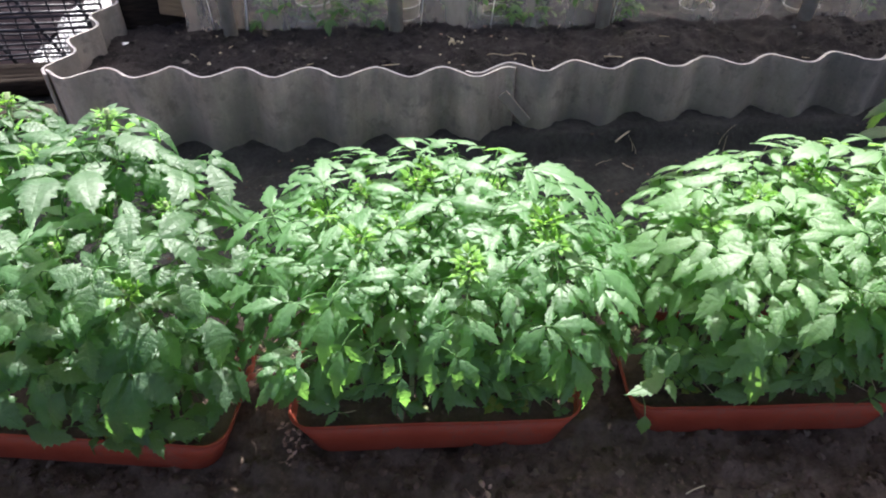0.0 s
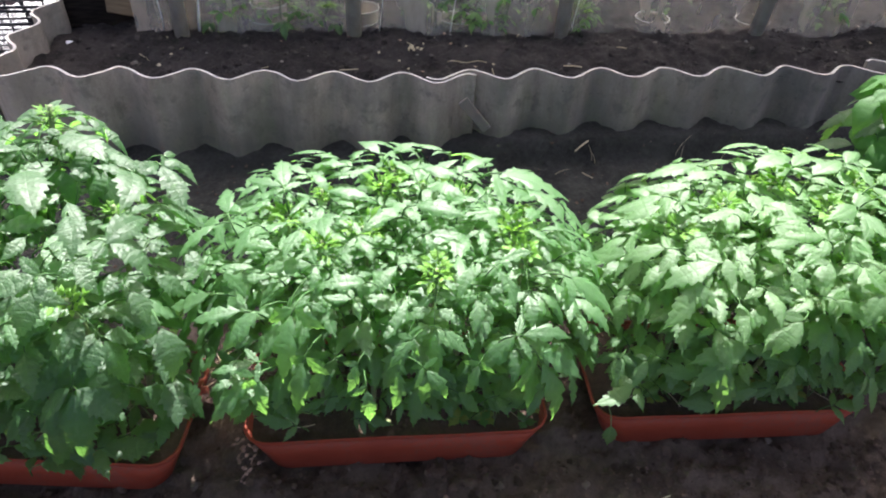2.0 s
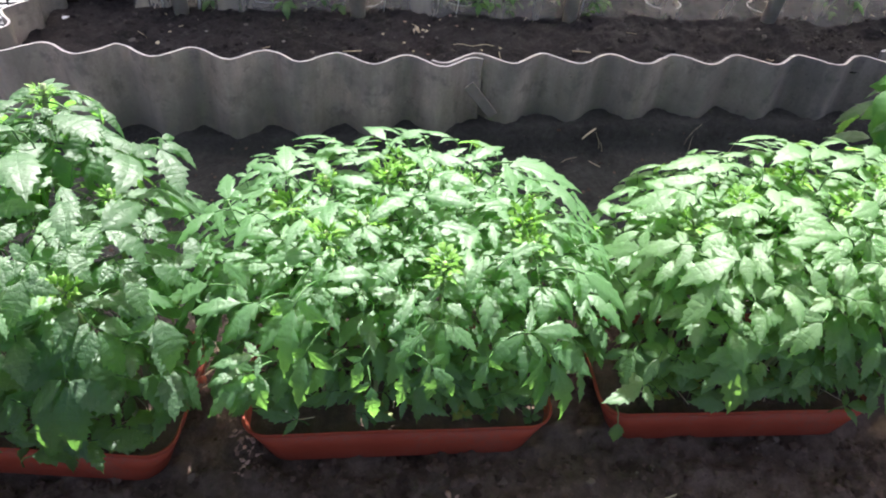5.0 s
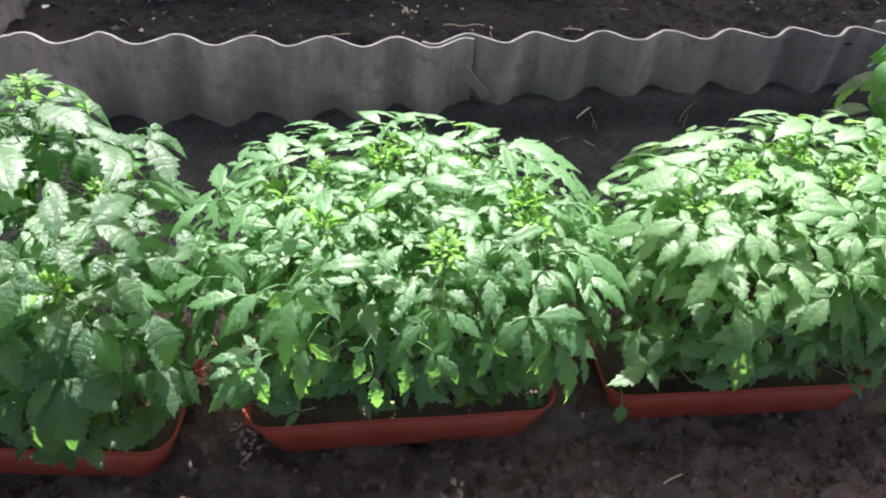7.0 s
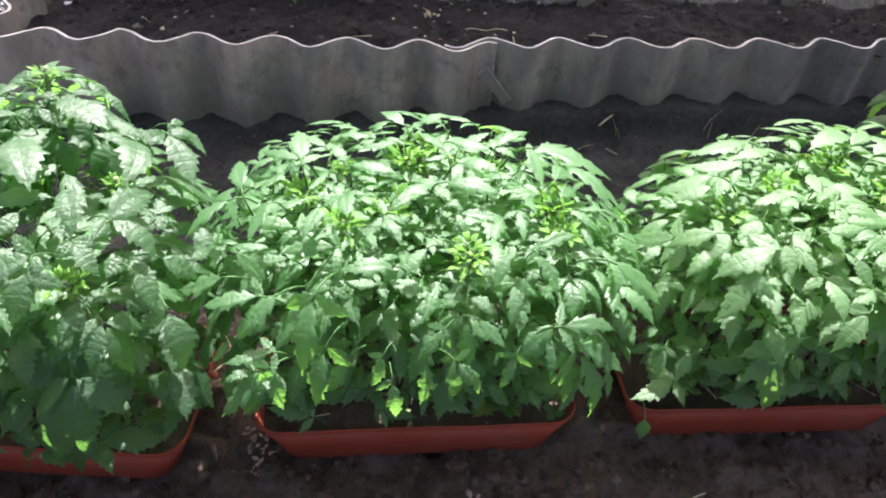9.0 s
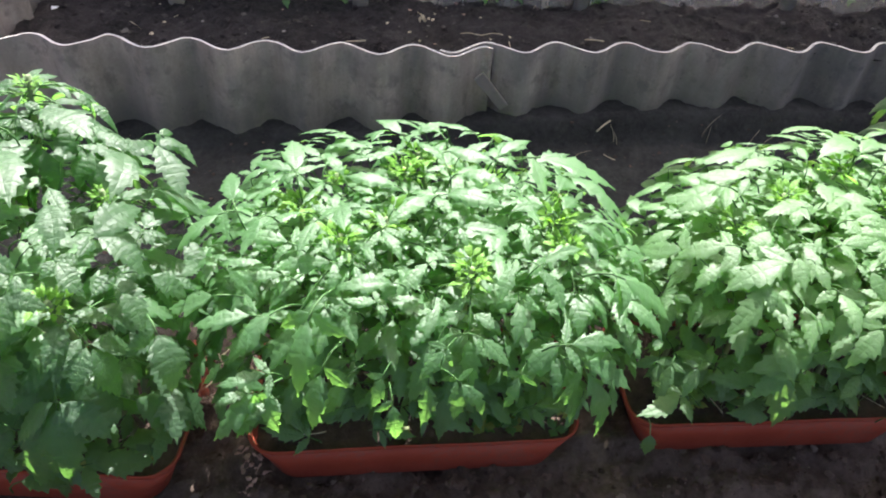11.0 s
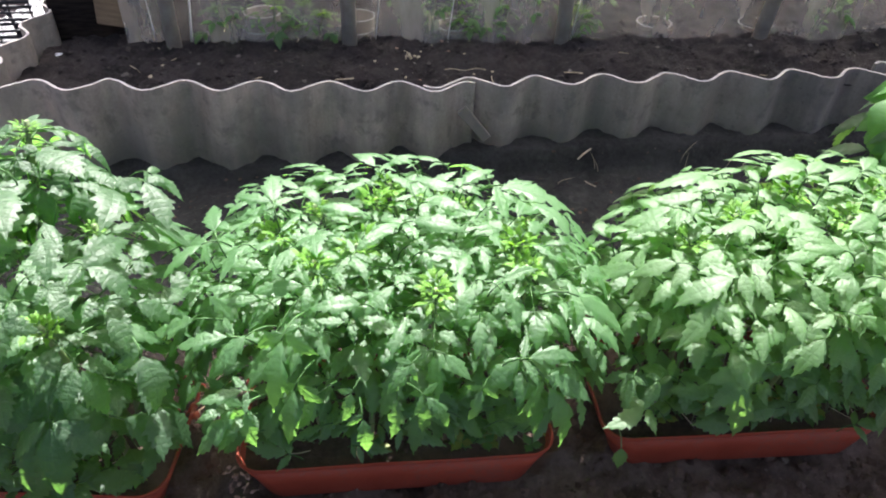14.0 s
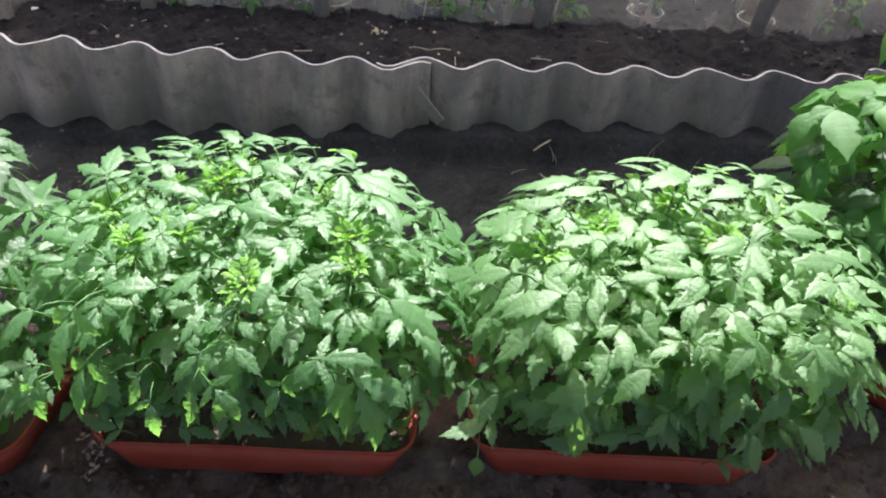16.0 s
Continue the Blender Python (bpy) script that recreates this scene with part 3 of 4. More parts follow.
# ---- tomato leaves ----
def leaflet(geo, base, tip, up, width, rs, slot=0, lobes=0.15, teeth=7, arch=0.08, curl=0.12, tooth=1.0):
    """One toothed, veined leaflet from base to tip, its upper face towards up; the rows of its mesh follow the side veins."""
    base, tip = Vector(base), Vector(tip)
    way = tip - base
    L = way.length
    way = way / L
    side = way.cross(up).normalized()
    nrm = side.cross(way)
    bend, ph, twist = rs.uniform(-0.07, 0.07), rs.uniform(0, 6.28), rs.uniform(-0.10, 0.10)
    stations = [(0.0, 0)] + [s for k in range(teeth) for s in (((k + 0.25) / teeth, -1), ((k + 0.85) / teeth, 1))] + [(1.0, 0)]
    verts, uvs, faces = [], [], []
    cols = (-1, -0.66, -0.30, 0, 0.30, 0.66, 1)
    for t, kind in stations:
        w = width / 2 * 3.93 * t ** 0.72 * (1 - t) ** 1.40 if 0 < t < 1 else 0.0004
        for u in cols:
            a = abs(u)
            lobe = 0.5 - 0.5 * math.cos(2 * math.pi * (3.4 * t ** 0.85 + 0.10 * math.sin(ph + (2 if u > 0 else 0))))
            d = lobes * 2.1 * (1 - 0.75 * t) * (1 - lobe) - tooth * (0.10 if kind > 0 else -0.16 if kind < 0 else 0)
            ww = w * (1 + 0.05 * math.sin(ph + 5 * t + (3 if u > 0 else 0))) * (1 - d * (1.0 if a == 1 else 0.55 if a > 0.5 else 0.0))
            tt = t + 0.36 * a * ww / L * (1 - t) + (0.036 * tooth if kind > 0 and a == 1 else 0)
            z = arch * L * 4 * tt * (1 - tt) + ww * (0.26 * a - (0.26 + curl) * u * u) + twist * u * ww
            if 0.2 < a < 0.9:
                z += 0.005 * width * kind
            elif a == 1:
                z += 0.06 * ww * math.sin(ph + 9 * t + 2 * u)
            verts.append(base + way * (min(tt, 1.0) * L) + side * (u * ww + bend * L * 4 * t * (1 - t)) + nrm * z)
            uvs.append((0.5 + u * 0.5, t))
    n = len(cols)
    for i in range(len(stations) - 1):
        for j in range(n - 1):
            faces.append((i * n + j, i * n + j + 1, (i + 1) * n + j + 1, (i + 1) * n + j))
    geo.add(verts, faces, uvs, slot)


def compound_leaf(rs, R, size, pairs, sag, broad, lobes, mats, teeth=7, hang=0.0):
    """A pinnate leaf: its stalk leaves the origin along +y, rises a little and arches over."""
    g = Geo()
    bow = rs.uniform(-0.12, 0.12)
    pts = [Vector((bow * R * s * s, R * (s - 0.10 * sag * s * s), R * (0.42 * s - 0.50 * sag * s * s))) for s in (i / 8 for i in range(9))]
    tube(g, pts, [0.0015 - 0.0009 * i / 8 for i in range(9)], 5, 1)

    def at(s):
        f = min(s, 0.999) * 8
        i = int(f)
        return pts[i].lerp(pts[i + 1], f - i), (pts[min(i + 1, 8)] - pts[max(i - 1, 0)]).normalized()

    up = Vector((0, 0, 1))
    for k in range(pairs):
        s = 0.30 + 0.60 * k / max(pairs - 1, 1)
        grow = (0.60, 0.80, 0.90)[k + 3 - pairs] * size
        for sg in (-1, 1):
            p, d = at(s + rs.uniform(-0.02, 0.02))
            sd = d.cross(up).normalized() * sg
            w = (d * rs.uniform(0.45, 0.85) + sd + up * (rs.uniform(-0.22, 0.10) - hang)).normalized()
            q = p + w * 0.006
            tube(g, [p, q], [0.0010, 0.0008], 4, 1, False)
            L = grow * rs.uniform(0.85, 1.12)
            leaflet(g, q, q + w * L, (up + sd * rs.uniform(-0.15, 0.25) + d * rs.uniform(-0.1, 0.25)).normalized(), L * rs.uniform(0.42, 0.50) * broad, rs, 0, lobes * rs.uniform(0.6, 1.2), teeth - 1, rs.uniform(0.03, 0.14), rs.uniform(-0.08, 0.22))
        if k < pairs - 1:
            for sg in (-1, 1):
                if rs.random() < 0.6:
                    p, d = at(s + 0.1)
                    w = (d.cross(up).normalized() * sg + d * 0.5).normalized()
                    L = 0.20 * size * rs.uniform(0.8, 1.4)
                    leaflet(g, p, p + w * L, up, L * 0.65, rs, 0, 0.0, 3)
    p, d = at(1.0)
    L = size * rs.uniform(1.1, 1.3)
    leaflet(g, p, p + (d + Vector((rs.uniform(-0.15, 0.15), 0, -0.05 - hang))).normalized() * L, (up + d * 0.3 + Vector((rs.uniform(-0.2, 0.2), 0, 0))).normalized(), L * 0.47 * broad, rs, 0, lobes, teeth, rs.uniform(0.04, 0.16), rs.uniform(-0.08, 0.22))
    return g.mesh("leaf", *mats)


lr = random.Random(21)
FINE = [compound_leaf(lr, lr.uniform(0.070, 0.092), lr.uniform(0.042, 0.054), lr.choice((2, 3, 3)), lr.uniform(0.8, 1.3), lr.uniform(0.95, 1.08), lr.uniform(0.18, 0.36), (LEAF, STALK)) for i in range(14)]
SMOOTH = [compound_leaf(lr, lr.uniform(0.066, 0.088), lr.uniform(0.040, 0.052), lr.choice((2, 2, 3)), lr.uniform(0.7, 1.1), lr.uniform(1.0, 1.12), lr.uniform(0.05, 0.14), (LEAF_PALE, STALK)) for i in range(14)]
BROAD = [compound_leaf(lr, lr.uniform(0.090, 0.120), lr.uniform(0.064, 0.078), 2, lr.uniform(1.2, 1.7), lr.uniform(1.15, 1.32), lr.uniform(0.06, 0.18), (LEAF_BLUE, STALK), 8, lr.uniform(0.15, 0.5)) for i in range(12)]
ROSETTE = [compound_leaf(lr, lr.uniform(0.080, 0.105), lr.uniform(0.052, 0.064), 3, lr.uniform(1.5, 2.0), lr.uniform(1.05, 1.2), lr.uniform(0.06, 0.16), (LEAF_BLUE, STALK), 8, lr.uniform(0.2, 0.5)) for i in range(10)]
TALL = [compound_leaf(lr, lr.uniform(0.090, 0.120), lr.uniform(0.060, 0.074), 2, lr.uniform(1.2, 1.7), lr.uniform(1.15, 1.30), lr.uniform(0.0, 0.05), (LEAF_TALL, STALK), 7, lr.uniform(0.3, 0.7)) for i in range(10)]
YOUNG = [compound_leaf(lr, lr.uniform(0.018, 0.026), lr.uniform(0.018, 0.024), 2, lr.uniform(0.3, 0.9), 1.0, 0.08, (LEAF_YOUNG, STALK), 4) for i in range(6)]


def seedling(at, height, lean, leaves, size, kinds, rs, label, tuft=1.0, low=0.26):
    """A tomato plant at a place in the world: stem, leaves up the stem, and a tuft of young ones."""
    root = thing("tomato_seedling", at, label, "tomato plant", "seedlings in the trays")
    bow = Vector((rs.uniform(-0.015, 0.015), rs.uniform(-0.015, 0.015), 0))

    def along(s):
        return Vector((lean[0], lean[1], 0)) * s ** 1.4 + bow * math.sin(math.pi * s) + Vector((0, 0, height * s))

    g = Geo()
    tube(g, [along(i / 8) for i in range(9)], [(0.0042 - 0.0018 * i / 8) * (1.35 if kinds in (BROAD, ROSETTE, TALL) else 1.0) for i in range(9)], 7)
    part("stem", g, STEM, root)
    az = rs.uniform(0, 360)
    outward = math.degrees(math.atan2(-lean[0], lean[1])) if lean[0] or lean[1] else 0.0
    tip_tilt = min(math.hypot(*lean) / max(height, 0.1) * 38, 26)
    for i in range(leaves):
        s = low + (0.965 - low) * (i / (leaves - 1)) ** 0.66
        az += 137.5 + rs.uniform(-22, 22)
        p = along(s)
        f = size * (0.62 if s < 0.5 else 1.0 if s < 0.9 else 0.72) * rs.uniform(0.88, 1.10)
        # leaves of a leaning stem follow its lean: up on its upper side, down on its lower one
        tilt = -30 + 30 * s + rs.uniform(-9, 9) - tip_tilt * math.cos(radians(az - outward))
        ob = part("leaf", rs.choice(kinds), None, root)
        ob.matrix_basis = pose(p.x, p.y, p.z, tilt, rs.uniform(-12, 12), az) @ Matrix.Scale(f, 4)
    for i in range(8):
        ob = part("young_leaf", rs.choice(YOUNG), None, root, "small yellow-green young leaf" if i == 0 else "")
        p = along(0.955 + 0.004 * i)
        ob.matrix_basis = pose(p.x, p.y, p.z, rs.uniform(10, 58), 0, az + 60 + 137 * i) @ Matrix.Scale(rs.uniform(0.6, 1.05) * tuft, 4)
    return root


def dome_z(dome, x, y):
    """Height of a tray's leaf canopy over a place."""
    cx, ax, cy, ay, z0, az = dome
    k = 1 - abs((x - cx) / ax) ** 2.7 - ((y - cy) / ay) ** 4
    return z0 + az * math.sqrt(max(k, 0.0))


def fill(tray_row, nx, ny, dome, tips, leaves, size, kinds, label, seed, under=0.05, reach=(0.66, 0.42), low=0.42):
    """Seedlings in rows in a tray; their tips spread under the canopy's dome, some of them showing at given places."""
    rs, plants, free = random.Random(seed), [], list(tips)
    (cx, cy, _), rz, lx, ly, _, _ = tray_row
    c, s = math.cos(radians(rz)), math.sin(radians(rz))
    for j in range(ny):
        for i in range(nx):
            u, v = (i + 0.5) / nx * 2 - 1, (j + 0.5) / ny * 2 - 1
            u, v = u + rs.uniform(-0.5, 0.5) / nx, v + rs.uniform(-0.4, 0.4) / ny
            px, py = u * (lx / 2 - 0.045), v * (ly / 2 - 0.04)
            x, y = cx + px * c - py * s, cy + px * s + py * c
            tx, ty, deep = dome[0] + u * dome[1] * reach[0], dome[2] + v * dome[3] * reach[1], under + rs.uniform(0, 0.02)
            if free:
                near = min(free, key=lambda q: math.hypot(q[0] - tx, q[1] - ty))
                if math.hypot(near[0] - tx, near[1] - ty) < 0.085:
                    free.remove(near)
                    tx, ty, deep = near[0], near[1], 0.020
            h = dome_z(dome, tx, ty) - 0.046 - deep
            plants.append(seedling((x, y, 0.046), h, (tx - x, ty - y), leaves, size, kinds, rs, label, 0.85 if deep == 0.020 else 0.5, low))
    return plants


DOMES = ((-0.60, 0.33, 0.82, 0.24, 0.18, 0.285), (-0.09, 0.31, 0.86, 0.24, 0.18, 0.24), (0.450, 0.312, 0.865, 0.24, 0.18, 0.228), (0.96, 0.29, 1.01, 0.19, 0.20, 0.30))
MIDDLE_TIPS = ((-0.216, 0.840), (-0.173, 0.775), (-0.129, 0.795), (-0.107, 0.881), (-0.090, 0.912), (0.056, 0.808), (0.055, 0.769), (-0.139, 0.685), (-0.048, 0.729))
RIGHT_TIPS = ((0.270, 0.834), (0.331, 0.856), (0.423, 0.899), (0.463, 0.833), (0.350, 0.740), (0.398, 0.739), (0.515, 0.702), (0.274, 0.672), (0.537, 0.900))
left = fill(TRAYS[0], 5, 2, DOMES[0], ((-0.571, 0.896), (-0.418, 0.685)), 9, 0.92, BROAD, "tall tomato seedling with broad dark green leaves", 101, 0.05, (0.66, 0.42), 0.36)
tall = random.Random(205)
left.append(seedling((-0.525, 0.865, 0.046), 0.438, (0.036, 0.062), 14, 1.12, ROSETTE, tall, "tallest tomato seedling with a yellow-green growing tip", 0.55, 0.88))
left.append(seedling((-0.655, 0.868, 0.046), 0.440, (0.024, 0.105), 13, 1.10, ROSETTE, tall, "tall tomato seedling with broad dark green leaves", 0.5, 0.88))
middle = fill(TRAYS[1], 6, 3, DOMES[1], MIDDLE_TIPS, 11, 1.0, FINE, "bushy tomato seedling with serrated bright green leaves", 102, low=0.56)
right = fill(TRAYS[2], 6, 3, DOMES[2], RIGHT_TIPS, 11, 1.0, SMOOTH, "tomato seedling with pale green serrated leaves", 103, low=0.56)
askew = fill(TRAYS[3], 4, 2, DOMES[3], ((0.700, 1.02), (0.80, 1.12)), 8, 0.95, TALL, "tall tomato seedling with broad leaves on thick stems", 104, 0.04, (0.75, 0.45), 0.60)

for at, h, lean, n in (((0.795, 1.045, 0.046), 0.400, (-0.085, 0.055), 7), ((0.845, 0.995, 0.046), 0.430, (-0.045, 0.0), 7), ((0.870, 1.030, 0.046), 0.462, (-0.025, 0.115), 6)):
    askew.append(seedling(at, h, lean, n, 1.15, BROAD, tall, "tall tomato seedling with a bare green stem", 0.9, 0.66))

# outer leaves: place of the base, heading, pitch, length of the end leaflet
MIDDLE_CROWN = (
    (-0.295, 0.805, 0.395, 117, -34, 0.059),
    (-0.282, 0.821, 0.401, 10, -4, 0.056),
    (-0.250, 0.779, 0.410, 162, -15, 0.047),
    (-0.221, 0.853, 0.416, 8, -1, 0.059),
    (-0.224, 0.853, 0.415, 58, -10, 0.052),
    (-0.145, 0.890, 0.419, 83, -1, 0.041),
    (-0.118, 0.878, 0.420, 101, -1, 0.037),
    (-0.120, 0.819, 0.420, 74, -0, 0.053),
    (-0.087, 0.926, 0.419, 63, -1, 0.044),
    (-0.091, 0.917, 0.419, -69, -0, 0.045),
    (-0.133, 0.751, 0.414, -154, -15, 0.038),
    (-0.128, 0.760, 0.416, -58, 3, 0.043),
    (-0.197, 0.767, 0.415, 160, -13, 0.042),
    (-0.274, 0.726, 0.391, -137, -12, 0.043),
    (-0.005, 0.874, 0.419, -52, -3, 0.054),
    (0.043, 0.876, 0.415, -107, -17, 0.091),
)
MIDDLE_SHOULDER = (
    (0.068, 0.844, 0.411, -148, -10, 0.070),
    (-0.067, 0.804, 0.419, -111, -2, 0.061),
    (-0.049, 0.838, 0.420, -121, -1, 0.048),
    (-0.065, 0.859, 0.420, 35, -0, 0.048),
    (-0.057, 0.881, 0.420, -114, -1, 0.051),
    (0.026, 0.787, 0.416, 109, 2, 0.036),
    (0.019, 0.718, 0.403, -67, 1, 0.043),
    (0.057, 0.767, 0.410, -129, -15, 0.034),
    (0.001, 0.758, 0.415, -177, -15, 0.036),
    (-0.014, 0.713, 0.401, 151, -31, 0.038),
    (0.016, 0.710, 0.399, -153, -36, 0.044),
    (0.089, 0.710, 0.386, 177, -39, 0.040),
    (0.099, 0.713, 0.383, -105, -41, 0.073),
    (-0.201, 0.678, 0.373, 162, -59, 0.073),
    (-0.235, 0.684, 0.375, 117, -42, 0.060),
    (-0.253, 0.687, 0.373, 84, -19, 0.057),
)
MIDDLE_FRONT = (
    (-0.140, 0.688, 0.385, 84, 4, 0.030),
    (-0.238, 0.644, 0.310, -152, -71, 0.042),
    (-0.136, 0.647, 0.328, 134, -62, 0.034),
    (-0.079, 0.659, 0.350, 119, -44, 0.039),
    (-0.063, 0.644, 0.320, -117, -57, 0.045),
    (-0.043, 0.664, 0.358, -118, -40, 0.038),
    (0.038, 0.687, 0.324, 113, -36, 0.065),
    (0.047, 0.675, 0.299, -156, -72, 0.074),
    (0.070, 0.674, 0.291, -139, -72, 0.085),
    (0.065, 0.678, 0.303, -95, -37, 0.072),
    (0.040, 0.662, 0.350, -87, -12, 0.056),
    (-0.288, 0.709, 0.377, 75, -30, 0.057),
    (-0.280, 0.665, 0.335, 106, -49, 0.030),
    (-0.126, 0.637, 0.300, -165, -76, 0.041),
)
RIGHT_CROWN = (
    (0.306, 0.903, 0.405, 96, -11, 0.075),
    (0.412, 0.956, 0.405, 106, 1, 0.062),
    (0.353, 0.909, 0.407, 98, -2, 0.041),
    (0.275, 0.858, 0.401, 67, -14, 0.054),
    (0.323, 0.882, 0.406, 105, -5, 0.051),
    (0.244, 0.850, 0.394, 81, -28, 0.066),
    (0.237, 0.832, 0.392, 88, -28, 0.050),
    (0.250, 0.843, 0.396, 157, -8, 0.038),
    (0.349, 0.834, 0.408, 171, -2, 0.041),
    (0.310, 0.796, 0.405, 101, -9, 0.046),
    (0.185, 0.780, 0.360, 35, -31, 0.059),
    (0.221, 0.763, 0.381, 75, -33, 0.055),
    (0.232, 0.756, 0.384, 128, -30, 0.037),
    (0.269, 0.727, 0.387, 97, -28, 0.070),
    (0.280, 0.731, 0.391, 178, -29, 0.037),
    (0.296, 0.722, 0.389, -163, -27, 0.032),
)
RIGHT_SHOULDER = (
    (0.244, 0.715, 0.374, -174, -35, 0.035),
    (0.241, 0.708, 0.369, 123, -44, 0.060),
    (0.331, 0.743, 0.398, -84, 3, 0.043),
    (0.358, 0.772, 0.405, -110, -2, 0.040),
    (0.360, 0.811, 0.407, -113, -0, 0.042),
    (0.433, 0.924, 0.407, 64, -1, 0.037),
    (0.438, 0.918, 0.408, 119, 0, 0.078),
    (0.432, 0.894, 0.408, -47, -1, 0.049),
    (0.449, 0.873, 0.408, -59, -0, 0.065),
    (0.510, 0.901, 0.407, -51, -3, 0.049),
    (0.469, 0.804, 0.407, 116, -1, 0.058),
    (0.472, 0.783, 0.406, 147, -7, 0.046),
    (0.468, 0.791, 0.407, -166, -8, 0.050),
    (0.527, 0.854, 0.406, -64, -7, 0.081),
    (0.545, 0.868, 0.405, -140, -4, 0.040),
    (0.515, 0.823, 0.407, -89, -5, 0.051),
)
RIGHT_FRONT = (
    (0.561, 0.780, 0.402, 97, 3, 0.054),
    (0.544, 0.751, 0.399, 123, -6, 0.043),
    (0.550, 0.752, 0.399, -130, -17, 0.042),
    (0.397, 0.718, 0.391, 151, -30, 0.034),
    (0.435, 0.712, 0.388, -140, -29, 0.042),
    (0.455, 0.688, 0.371, 132, -38, 0.049),
    (0.516, 0.683, 0.365, 177, -56, 0.054),
    (0.513, 0.691, 0.372, -122, -33, 0.045),
    (0.513, 0.689, 0.370, 126, -29, 0.030),
    (0.350, 0.712, 0.387, -160, -34, 0.034),
    (0.355, 0.669, 0.349, 118, -42, 0.052),
    (0.334, 0.705, 0.273, 91, -22, 0.074),
    (0.313, 0.699, 0.251, 100, -45, 0.055),
    (0.307, 0.698, 0.247, -172, -75, 0.074),
    (0.500, 0.687, 0.225, -120, -67, 0.061),
)
RIGHT_SKIRT = (
    (0.550, 0.691, 0.238, -106, -48, 0.068),
    (0.212, 0.720, 0.185, 109, -8, 0.060),
    (0.187, 0.720, 0.242, 158, -47, 0.036),
    (0.220, 0.720, 0.235, 138, -39, 0.040),
    (0.523, 0.720, 0.171, -166, -62, 0.048),
    (0.540, 0.720, 0.269, 123, -45, 0.056),
    (0.589, 0.720, 0.242, 174, -80, 0.062),
    (0.451, 0.720, 0.252, 177, -60, 0.050),
)
LEFT_CROWN = (
    (-0.469, 0.888, 0.465, -125, -9, 0.073),
    (-0.528, 0.878, 0.469, 81, -0, 0.062),
    (-0.496, 0.852, 0.468, 90, 1, 0.055),
    (-0.508, 0.809, 0.469, 112, 1, 0.057),
    (-0.478, 0.811, 0.467, -156, -5, 0.084),
    (-0.520, 0.798, 0.469, -168, -4, 0.087),
    (-0.414, 0.864, 0.455, -105, -25, 0.044),
    (-0.363, 0.879, 0.428, -149, -27, 0.069),
    (-0.362, 0.903, 0.425, -111, -43, 0.047),
    (-0.385, 0.845, 0.442, -176, -3, 0.075),
    (-0.420, 0.745, 0.455, -162, -18, 0.056),
    (-0.381, 0.724, 0.435, -24, -13, 0.065),
)
LEFT_FRONT = (
    (-0.378, 0.726, 0.434, -118, -40, 0.053),
    (-0.400, 0.692, 0.436, -132, -38, 0.038),
    (-0.430, 0.674, 0.438, 116, -10, 0.047),
    (-0.432, 0.662, 0.429, 161, -44, 0.046),
    (-0.432, 0.662, 0.429, -97, -23, 0.034),
    (-0.510, 0.646, 0.425, -113, -29, 0.031),
    (-0.446, 0.710, 0.456, 150, -13, 0.032),
    (-0.339, 0.714, 0.399, -77, -54, 0.044),
    (-0.355, 0.687, 0.404, -142, -52, 0.040),
    (-0.434, 0.680, 0.309, 114, -31, 0.060),
    (-0.422, 0.682, 0.305, -134, -69, 0.075),
    (-0.331, 0.673, 0.366, -165, -60, 0.058),
    (-0.456, 0.661, 0.264, 134, -72, 0.085),
    (-0.515, 0.658, 0.270, 125, -66, 0.059),
    (-0.376, 0.684, 0.261, -72, -59, 0.085),
)
ASKEW_CROWN = (
    (0.625, 1.044, 0.434, 131, -57, 0.065),
    (0.643, 1.062, 0.456, 58, -51, 0.052),
    (0.638, 1.022, 0.450, 176, -21, 0.082),
    (0.673, 1.011, 0.481, 27, -20, 0.063),
    (0.671, 1.021, 0.480, -147, 12, 0.041),
    (0.670, 0.987, 0.477, 173, -27, 0.048),
    (0.763, 1.011, 0.507, 116, -12, 0.062),
    (0.705, 0.926, 0.462, 109, -43, 0.040),
    (0.719, 0.957, 0.489, 123, -34, 0.045),
    (0.752, 0.969, 0.500, 168, -33, 0.053),
    (0.775, 1.162, 0.514, 132, -39, 0.079),
    (0.820, 1.159, 0.513, 128, -31, 0.078),
    (0.844, 1.158, 0.509, -90, -8, 0.052),
    (0.722, 0.881, 0.371, -93, 2, 0.042),
)


